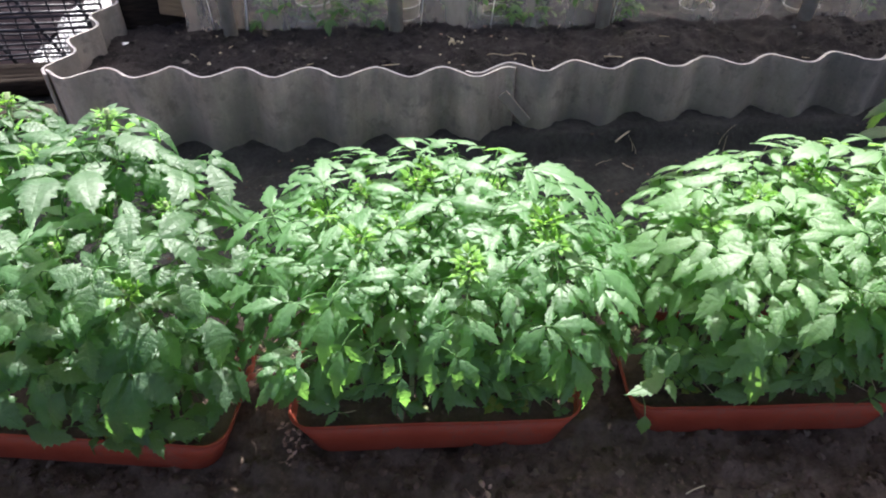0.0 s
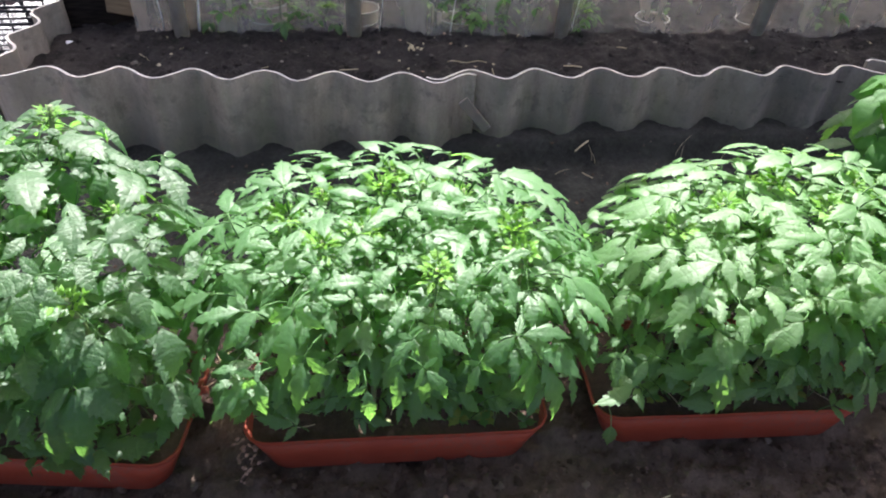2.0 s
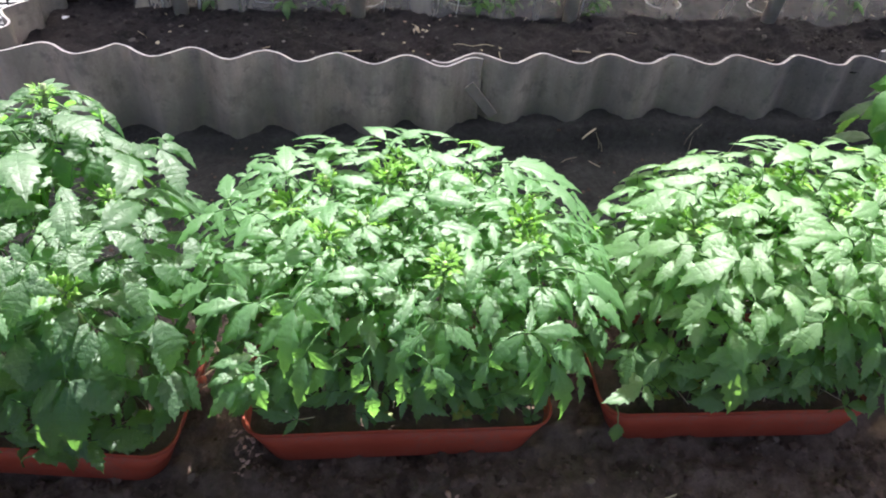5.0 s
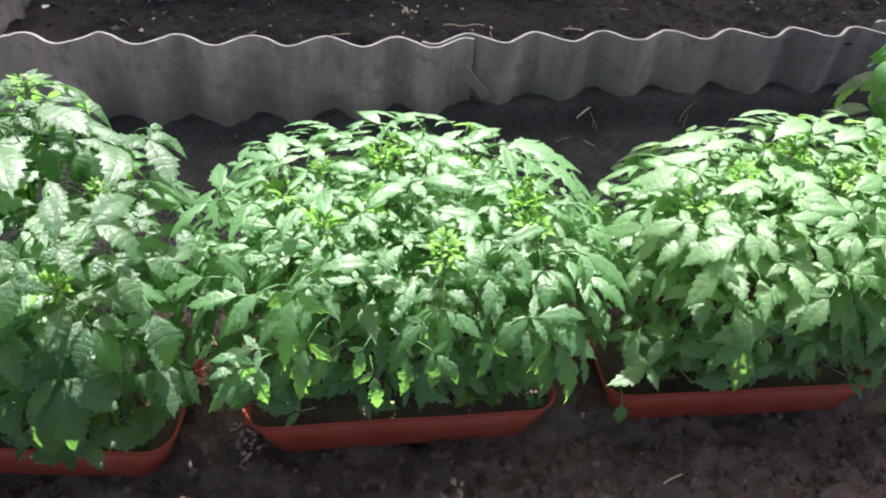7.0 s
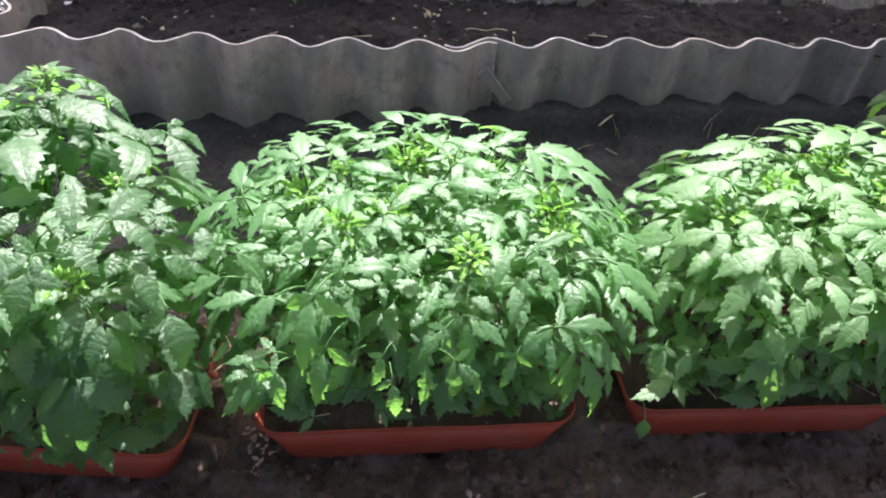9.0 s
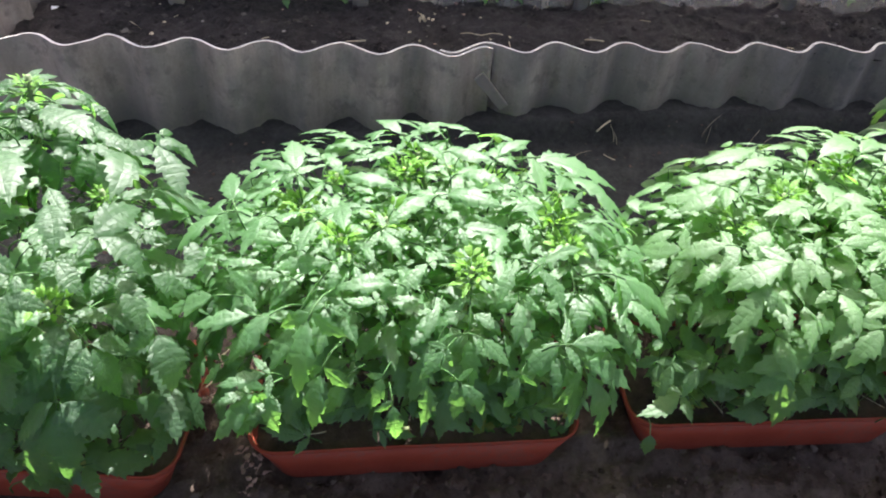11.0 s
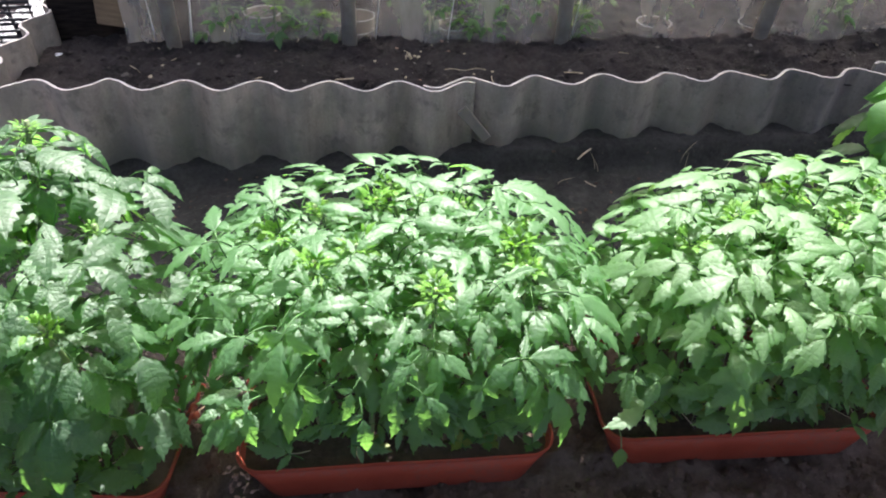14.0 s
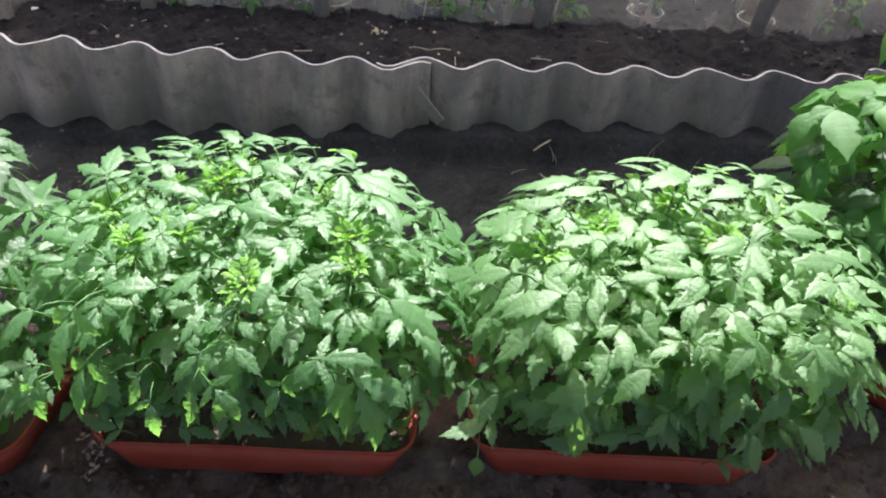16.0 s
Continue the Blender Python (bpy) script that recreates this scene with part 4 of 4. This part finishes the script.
MIDDLE_SKIRT = (
    (-0.251, 0.657, 0.300, 112, -44, 0.067),
    (-0.249, 0.657, 0.294, 126, -51, 0.049),
    (-0.239, 0.657, 0.289, 129, -11, 0.032),
    (-0.262, 0.657, 0.300, 111, -8, 0.031),
    (-0.241, 0.657, 0.328, 102, -6, 0.045),
    (-0.192, 0.657, 0.325, 152, -70, 0.063),
    (-0.171, 0.657, 0.315, 115, -57, 0.045),
    (-0.092, 0.657, 0.304, 155, -68, 0.047),
    (-0.005, 0.657, 0.311, 130, -60, 0.038),
    (-0.054, 0.657, 0.306, 139, -64, 0.045),
)
def end_leaf(rs, broad, lobes, mats, sides=2, teeth=7, tooth=1.0):
    """The outer end of a leaf: an end leaflet of 7 cm along +y, side ones, and the stalk behind them."""
    g = Geo()
    tube(g, [(0, -0.022, -0.034), (0, -0.019, -0.018), (0, -0.011, -0.006), (0, 0, 0)], [0.0012, 0.0012, 0.0010, 0.0008], 5, 1)
    up = Vector((0, 0, 1))
    leaflet(g, (0, 0, 0), (0, 0.07, 0), up, 0.0325 * broad, rs, 0, lobes, teeth, rs.uniform(0.03, 0.15), rs.uniform(-0.08, 0.22), tooth)
    for k in range(sides):
        sg = -1 if k % 2 else 1
        L = rs.uniform(0.034, 0.046) * (1 if k < 2 else 0.8)
        p = Vector((0, -0.006 - 0.012 * (k // 2), -0.004 - 0.008 * (k // 2)))
        w = Vector((sg, rs.uniform(0.2, 0.7), rs.uniform(-0.25, 0.05))).normalized()
        leaflet(g, p, p + w * L, up + Vector((sg * 0.15, 0, 0)), L * 0.46 * broad, rs, 0, lobes * 0.8, teeth - 1, rs.uniform(0.03, 0.15), rs.uniform(-0.08, 0.22), tooth)
    return g.mesh("leaf", *mats)


er = random.Random(8)
END_FINE = [end_leaf(er, er.uniform(0.82, 1.0), er.uniform(0.12, 0.34), (LEAF, STALK), (2, 0, 2, 4)[i % 4], 6) for i in range(14)]
END_SMOOTH = [end_leaf(er, er.uniform(0.86, 1.04), er.uniform(0.03, 0.12), (LEAF_PALE, STALK), (2, 0, 2, 4)[i % 4], 6) for i in range(14)]
END_BROAD = [end_leaf(er, er.uniform(1.02, 1.20), er.uniform(0.03, 0.14), (LEAF_BLUE, STALK), (2, 0)[i % 2], 7) for i in range(12)]
ONE_FINE = [end_leaf(er, er.uniform(0.88, 1.04), er.uniform(0.14, 0.36), (LEAF, STALK), i % 3, 6) for i in range(12)]
ONE_SMOOTH = [end_leaf(er, er.uniform(0.90, 1.06), er.uniform(0.03, 0.12), (LEAF_PALE, STALK), i % 3, 6) for i in range(12)]
ONE_BROAD = [end_leaf(er, er.uniform(1.05, 1.22), er.uniform(0.04, 0.15), (LEAF_BLUE, STALK), i % 3, 7) for i in range(12)]
END_TALL = [end_leaf(er, er.uniform(1.20, 1.40), er.uniform(0.0, 0.03), (LEAF_TALL, STALK), (2, 3, 2, 4)[i % 4], 7, 0.30) for i in range(12)]


def crown(rows, plants, kinds, centre, seed, lift=0.002):
    """Adds outer leaves to the plants that stand nearest to them."""
    rs = random.Random(seed)
    for x, y, z, head, pitch, length in rows:
        a, e = radians(head), radians(pitch)
        way = Vector((-math.sin(a) * math.cos(e), math.cos(a) * math.cos(e), math.sin(e)))
        out = Vector(((x - centre[0]) * 1.8, (y - centre[1]) * 2.4, 0.9)).normalized()
        side = way.cross(out).normalized()
        nrm = side.cross(way)
        m = Matrix((side, way, nrm)).transposed().to_4x4()
        plant = min(plants, key=lambda p: (p.location.x - x) ** 2 + (p.location.y - y) ** 2)
        ob = part("leaf", rs.choice(kinds), None, plant)
        ob.matrix_basis = Matrix.Translation(Vector((x, y, z + lift)) - plant.location) @ m @ pose(0, 0, 0, 0, rs.uniform(-12, 12)) @ Matrix.Scale(min(length, 0.092) / 0.07, 4)


def shingle(dome, tray_row, plants, kinds, spacing, taken, seed, length=(0.045, 0.066), n=4000, clear=0.032, undercut=0.06, tips=(), hem=(0.075, 0.95), flare=0.40, droop=0.0):
    """Fills the canopy between and under the outer leaves: leaves spread evenly over the dome, hanging outwards."""
    rs = random.Random(seed)
    cx, ax, cy, ay, z0, az = dome
    (tx, ty, _), rz, lx, ly, _, _ = tray_row
    sn, cs = math.sin(radians(rz)), math.cos(radians(rz))
    held = []
    for x, y, z, head, pitch, lg in taken:
        a, e = radians(head), radians(pitch)
        way = Vector((-math.sin(a) * math.cos(e), math.cos(a) * math.cos(e), math.sin(e)))
        held += [Vector((x, y, z)) + way * lg * f for f in (0.15, 0.6)]
    held += [Vector((x, y, dome_z(dome, x, y))) for x, y in tips]
    spots, rows = [], []
    for i in range(n):
        a, w = rs.uniform(0, 6.283), rs.uniform(0, 1)
        f = w ** 0.5 if i % 2 else 1.0
        k = (abs(math.cos(a)) ** 4 + abs(math.sin(a)) ** 4) ** -0.25
        x, y = cx + ax * 0.97 * f * min(k, 1.06) * math.cos(a), cy + ay * 0.97 * f * k * math.sin(a)
        z = dome_z(dome, x, y) if i % 2 else z0 + az * 0.85 * w - 0.02
        if i % 2 == 0:
            shrink = math.sqrt(max(1 - ((z - z0) / az) ** 2, 0.1)) ** 0.5
            x, y = cx + (x - cx) * shrink, cy + (y - cy) * shrink
        # the front hangs back under the top's overhang
        if y < cy:
            y += undercut * smooth01((z0 + 0.93 * az - z) / (0.36 * az))
        gx, gy = 4 * ((x - cx) / ax) ** 3 / ax, 4 * ((y - cy) / ay) ** 3 / ay
        gz = 2 * max(z - z0, 0) / az ** 2
        nrm = Vector((gx, gy, gz + 0.8)).normalized()
        b = math.atan2((y - cy) / ay, (x - cx) / ax) + rs.uniform(-1, 1) * (0.6 + 0.9 * nrm.z)
        way = Vector((math.cos(b), math.sin(b), 0))
        way = (way - nrm * way.dot(nrm)).normalized()
        pitch = max(math.degrees(math.asin(way.z)) - droop + rs.uniform(-12, 12), -85)
        L = rs.uniform(*length)
        # the hem rises towards the front, so that soil and stems show behind the rim
        tip = Vector((x, y, z)) + Vector((way.x, way.y, 0)).normalized() * math.cos(radians(pitch)) * L + Vector((0, 0, math.sin(radians(pitch)) * L))
        back = (tip.y - ty) * cs - (tip.x - tx) * sn + ly / 2
        along = abs((tip.x - tx) * cs + (tip.y - ty) * sn)
        if tip.z < hem[0] + max(0.07 - back, 0) * hem[1] or along > lx / 2 + (tip.z - 0.10) * flare:
            continue
        # the back corners fall away
        if y > cy and ((x - cx) / ax) ** 2 + ((y - cy) / ay) ** 2 > 0.95:
            continue
        p = Vector((x, y, z))
        gap = spacing * (1.3 if taken and y < cy - 0.06 and z < z0 + 0.88 * az else 1.0)
        if any((q - p).length < gap for q in spots) or any((q - p).length < clear for q in held):
            continue
        spots.append(p)
        rows.append((x, y, z - rs.uniform(0.0, 0.016), math.degrees(math.atan2(-way.x, way.y)), pitch, L))
    crown(rows, plants, kinds, (cx, cy), seed + 1)


def inner(dome, f, drop=0.0):
    """A smaller dome inside a dome."""
    cx, ax, cy, ay, z0, az = dome
    return cx, ax * f, cy, ay * f, z0 - 0.02, az * f - drop


for k, rows in enumerate((MIDDLE_CROWN, MIDDLE_SHOULDER, MIDDLE_FRONT, MIDDLE_SKIRT)):
    crown(rows, middle, ONE_FINE, TRAYS[1][0], 21 + k)
for k, rows in enumerate((RIGHT_CROWN, RIGHT_SHOULDER, RIGHT_FRONT, RIGHT_SKIRT)):
    crown(rows, right, ONE_SMOOTH, TRAYS[2][0], 41 + k)
for k, rows in enumerate((LEFT_CROWN, LEFT_FRONT)):
    crown(rows, left, ONE_BROAD, TRAYS[0][0], 51 + k)
crown(ASKEW_CROWN, askew, END_TALL, (0.86, 1.06), 61)

SETS = (
    (left, END_BROAD, LEFT_CROWN + LEFT_FRONT, 0.048, (0.044, 0.064), ((-0.497, 0.932), (-0.418, 0.685)), (0.085, 0.65), 0.22),
    (middle, END_FINE, MIDDLE_CROWN + MIDDLE_SHOULDER + MIDDLE_FRONT, 0.037, (0.036, 0.056), MIDDLE_TIPS, (0.075, 0.80), 0.40),
    (right, END_SMOOTH, RIGHT_CROWN + RIGHT_SHOULDER + RIGHT_FRONT, 0.037, (0.036, 0.056), RIGHT_TIPS, (0.068, 0.70), 0.40),
)
for k, (plants, kinds, taken, gap, length, tips, hem, flare) in enumerate(SETS):
    cx, ax, cy, ay, z0, az = DOMES[k]
    shingle((cx, ax * 0.94, cy - 0.014, ay * 0.90, z0, az * 0.95), TRAYS[k], plants, kinds, gap, taken, 71 + 2 * k, length, 9000, 0.026, 0.065, tips, hem, flare)
    shingle(inner(DOMES[k], 0.90), TRAYS[k], plants, END_FINE if k == 0 else kinds, gap * (0.85 if k == 0 else 1.05), (), 81 + k, (length[0] + 0.006, length[1] + 0.006), 9000, 0.03, 0.080, (), hem, flare)
    shingle(inner(DOMES[k], 0.76), TRAYS[k], plants, END_FINE if k == 0 else kinds, gap * 1.25, (), 85 + k, (length[0] + 0.010, length[1] + 0.012), 4000, 0.03, 0.04, (), (hem[0] + 0.02, hem[1]), flare)
# the askew tray's leaves hang in tiers
for k, (dome, gap) in enumerate((((0.80, 0.17, 1.03, 0.13, 0.30, 0.19), 0.046), ((0.84, 0.20, 0.965, 0.18, 0.18, 0.21), 0.048), ((1.04, 0.22, 0.93, 0.17, 0.22, 0.26), 0.050), ((1.00, 0.22, 0.93, 0.14, 0.16, 0.20), 0.056))):
    shingle(dome, TRAYS[3], askew, END_TALL, gap, ASKEW_CROWN if k == 0 else (), 93 + k, (0.052, 0.074), 4000, 0.032, 0.03, (), (0.13, 0.6), 0.45, 18)

# ---- plants in the greenhouse ----
gs = random.Random(9)
for x, dy, h in ((-0.50, 0.06, 0.07), (-0.43, 0.06, 0.10), (-0.36, 0.05, 0.09), (-0.29, 0.06, 0.08), (-0.24, 0.04, 0.06), (-0.03, 0.08, 0.10), (0.05, 0.05, 0.11), (0.10, 0.04, 0.10), (0.15, 0.05, 0.09), (0.20, 0.04, 0.06), (0.24, 0.07, 0.11), (0.31, 0.06, 0.11), (0.42, 0.04, 0.06), (0.47, 0.08, 0.10), (0.68, 0.10, 0.12), (1.10, 0.06, 0.10), (1.18, 0.08, 0.12), (1.36, 0.07, 0.12)):
    seedling((x, wall_y(x) + dy, 0.165 + 0.018 * x), h, (0.01, -0.025), 7, 0.66, SMOOTH, gs, "young tomato plant growing inside the greenhouse")

# ---- straws and dry bits ----
sr = random.Random(77)


def straw(at, length, rz, ry, r, label, name="straw"):
    g = Geo()
    b = sr.uniform(-0.1, 0.1)
    tube(g, [(length * (i / 4 - 0.5), b * length * math.sin(math.pi * i / 4), 0) for i in range(5)], r, 5)
    ob = new(name, g.mesh(name, STRAW))
    ob.matrix_basis = pose(*at, 0, ry, rz)
    return tagged(ob, label, "straw", "straws on the soil")


straw((0.390, 1.556, ground_z(0.390, 1.556) + 0.004), 0.110, 36, -6, 0.0020, "pale dry straw lying on the trodden soil")
straw((0.372, 1.485, ground_z(0.372, 1.485) + 0.003), 0.03, -50, 0, 0.0012, "short pale straw lying on the trodden soil")
for i in range(16):
    x, y = sr.uniform(-0.8, 1.3), sr.uniform(1.66, 1.98)
    straw((x, y, bed_z(x, y) + 0.003), sr.uniform(0.015, 0.05), sr.uniform(0, 180), sr.uniform(-12, 12), sr.uniform(0.0008, 0.0015), "short dry straw on the bed soil")
for i in range(12):
    x, y = sr.uniform(-0.9, 1.2), sr.choice((sr.uniform(0.55, 0.72), sr.uniform(1.1, 1.5)))
    straw((x, y, ground_z(x, y) + 0.003), sr.uniform(0.02, 0.06), sr.uniform(0, 180), sr.uniform(-10, 10), sr.uniform(0.0007, 0.0012), "thin dry straw on the dark soil")


for i in range(21):
    k = i % 3
    (cx, cy, _), rz, lx, ly, _, _ = TRAYS[k]
    x, y = cx + sr.uniform(-0.42, 0.42) * lx, cy - ly / 2 + sr.uniform(0.03, 0.09)
    straw((x, y, 0.056 + 0.004 * sr.random()), sr.uniform(0.02, 0.06), sr.uniform(0, 180), sr.uniform(-25, 25), sr.uniform(0.0005, 0.0009), "thin dry stalk lying on the potting soil", "dry_stalk")


for i in range(22):
    x, y = sr.gauss(-0.372, 0.022), sr.gauss(0.935, 0.030)
    straw((x, y, ground_z(x, y) + 0.004 + 0.008 * sr.random()), sr.uniform(0.02, 0.055), sr.uniform(0, 180), sr.uniform(-20, 20), sr.uniform(0.0006, 0.0012), "thin dry stalk littering the soil between trays", "dry_stalk")


def blade(at, h, lean, mat, label):
    """A thin dry grass blade that stands in the soil."""
    g = Geo()
    tube(g, [(lean[0] * t * t, lean[1] * t * t, h * t) for t in (0, 0.25, 0.5, 0.75, 1)], [0.0008, 0.0008, 0.0007, 0.0005, 0.0002], 5)
    ob = new("grass_blade", g.mesh("grass_blade", mat))
    ob.matrix_basis = pose(*at)
    return tagged(ob, label, "grass", "grass blades by the sheets")


for x, y, h in ((0.395, 1.540, 0.05), (0.402, 1.535, 0.035), (0.600, 1.545, 0.06), (0.612, 1.540, 0.045), (0.685, 1.50, 0.07), (0.74, 1.53, 0.05), (0.30, 1.50, 0.03), (-0.30, 1.52, 0.03)):
    blade((x, y, ground_z(x, y) - 0.003), h, (sr.uniform(-0.02, 0.03), sr.uniform(-0.02, 0.01)), STRAW, "thin pale dry grass blade at the sheet's foot")


def chip(at, size, mat, label, seed):
    """A small angular chip lying on the soil."""
    g = Geo()
    lump(g, (0, 0, 0), size, random.Random(seed), 0, 0.45)
    ob = new("chip", g.mesh("chip", mat, smooth=False))
    ob.matrix_basis = pose(*at)
    return tagged(ob, label, "chip", "chips on the soil")


chip((-0.862, 1.876, bed_z(-0.862, 1.876) + 0.010), 0.010, WHITE, "white chip standing in the bed soil", 1)
for k in range(26):
    x, y = sr.uniform(-0.06, 0.14) if k < 12 else sr.uniform(-0.7, 1.3), sr.uniform(1.70, 1.93)
    chip((x, y, bed_z(x, y) + 0.002), sr.uniform(0.0025, 0.006), sr.choice((STRAW, ROCK, ROCK, DRY)), "small pale chip on the bed soil", k + 2)
for k in range(30):
    x, y = sr.uniform(-0.9, 0.95), sr.uniform(0.50, 0.66)
    chip((x, y, ground_z(x, y) + 0.002), sr.uniform(0.002, 0.0045), sr.choice((DRY, ROCK, ROCK)), "small pale chip on the dark soil", k + 40)
g = Geo()
tube(g, [(0.012 * i, 0.006 * math.sin(i * 1.25), 0.002) for i in range(9)], 0.0011, 5)
ob = new("dry_root", g.mesh("dry_root", STRAW))
ob.matrix_basis = pose(0.06, 1.735, bed_z(0.1, 1.735) + 0.006)
tagged(ob, "thin wavy dry root on the bed soil", "root")


def dry_tuft(at, n, size, label, seed, mat):
    """Withered, curled leaf scraps strewn close together, with a few bits of stalk."""
    rs = random.Random(seed)
    root = thing("withered_shoot", at, label, "dry plant")
    for i in range(n):
        g = Geo()
        a, d = rs.uniform(0, 6.28), size * rs.uniform(0.1, 1.2)
        p = Vector((d * math.cos(a), d * math.sin(a), rs.uniform(0.002, 0.007)))
        way = Vector((rs.uniform(-1, 1), rs.uniform(-1, 1), rs.uniform(-0.3, 0.6)))
        leaflet(g, p, p + way.normalized() * size * rs.uniform(0.4, 0.8), Vector((rs.uniform(-0.6, 0.6), rs.uniform(-0.6, 0.6), 1)), size * rs.uniform(0.35, 0.65), rs, 0, 0.2, 4, 0.3, 0.9)
        if i % 3 == 0:
            tube(g, [p, p + way.normalized() * size * 0.5 + Vector((0, 0, 0.003)), p + way.normalized() * size * 1.1], 0.0006, 4)
        part("scrap", g, mat, root)


for k, (x, y, z, n, size) in enumerate(((-0.302, 0.760, 0.054, 6, 0.013), (-0.303, 0.754, 0.034, 7, 0.014), (-0.304, 0.750, 0.012, 7, 0.014), (-0.306, 0.725, 0.003, 3, 0.009))):
    dry_tuft((x, y, z), n, size, "withered pale brown leaf scraps beside the tray", 4 + k, DRY)
# tray-coloured scraps that stand in for the sunlit corner of the left rim
dry_tuft((-0.372, 0.880, 0.060), 7, 0.035, "reddish scraps added for the tray's sunlit rim corner", 16, TERRA)
dry_tuft((-0.015, 0.655, 0.004), 7, 0.022, "dry brown root scraps on the soil", 17, DRY)
dry_tuft((-0.855, 1.700, 0.165), 4, 0.016, "pinkish dry scraps on the bed soil", 18, DRY)
dry_tuft((-0.02, 1.80, 0.178), 9, 0.020, "pale dry scraps on the bed soil", 19, STRAW)
# small self-sown weeds at the tray fronts
for x, y, k in ((0.005, 0.772, 4), (0.028, 0.776, 4), (0.050, 0.772, 3), (0.100, 0.775, 3), (-0.125, 0.785, 2), (0.30, 0.800, 3), (0.335, 0.795, 3), (0.46, 0.800, 4), (0.50, 0.795, 4), (0.545, 0.800, 4), (0.590, 0.800, 3), (-0.47, 0.735, 4), (-0.43, 0.740, 4), (-0.52, 0.745, 3), (-0.57, 0.750, 3), (0.93, 0.90, 3), (0.90, 0.925, 3)):
    rs = random.Random(int(x * 1000))
    root = thing("weed_seedling", (x, y, 0.048), "tiny weed seedling with round leaves in potting soil", "weed", "weeds in the trays")
    for i in range(k):
        g = Geo()
        a = rs.uniform(0, 6.28)
        p = Vector((0.012 * math.cos(a), 0.012 * math.sin(a), rs.uniform(0.012, 0.04)))
        tube(g, [(0, 0, 0), p * 0.6, p], 0.0007, 4)
        for b in (0, 2.1, 4.2):
            w = Vector((math.cos(a + b), math.sin(a + b), 0.1))
            leaflet(g, p, p + w * rs.uniform(0.015, 0.024), Vector((0, 0, 1)), 0.014, rs, 1, 0.0, 3)
        part("shoot", g, (STEM, LEAF_OLD if i == 0 else LEAF), root)


# a single oval leaf that hangs over the tray's rim
root = thing("weed_seedling", (0.214, 0.790, 0.058), "weed with one oval leaf hanging over the rim", "weed", "weeds in the trays")
g = Geo()
tube(g, [(0, 0, 0), (-0.002, -0.020, 0.032), (-0.004, -0.042, 0.034), (-0.005, -0.052, 0.024)], 0.0009, 5)
leaflet(g, (-0.005, -0.052, 0.024), (-0.007, -0.060, -0.009), Vector((0, -1, 0.2)), 0.022, random.Random(3), 1, 0.0, 5, 0.05, 0.1)
part("shoot", g, (STEM, LEAF_PALE), root)
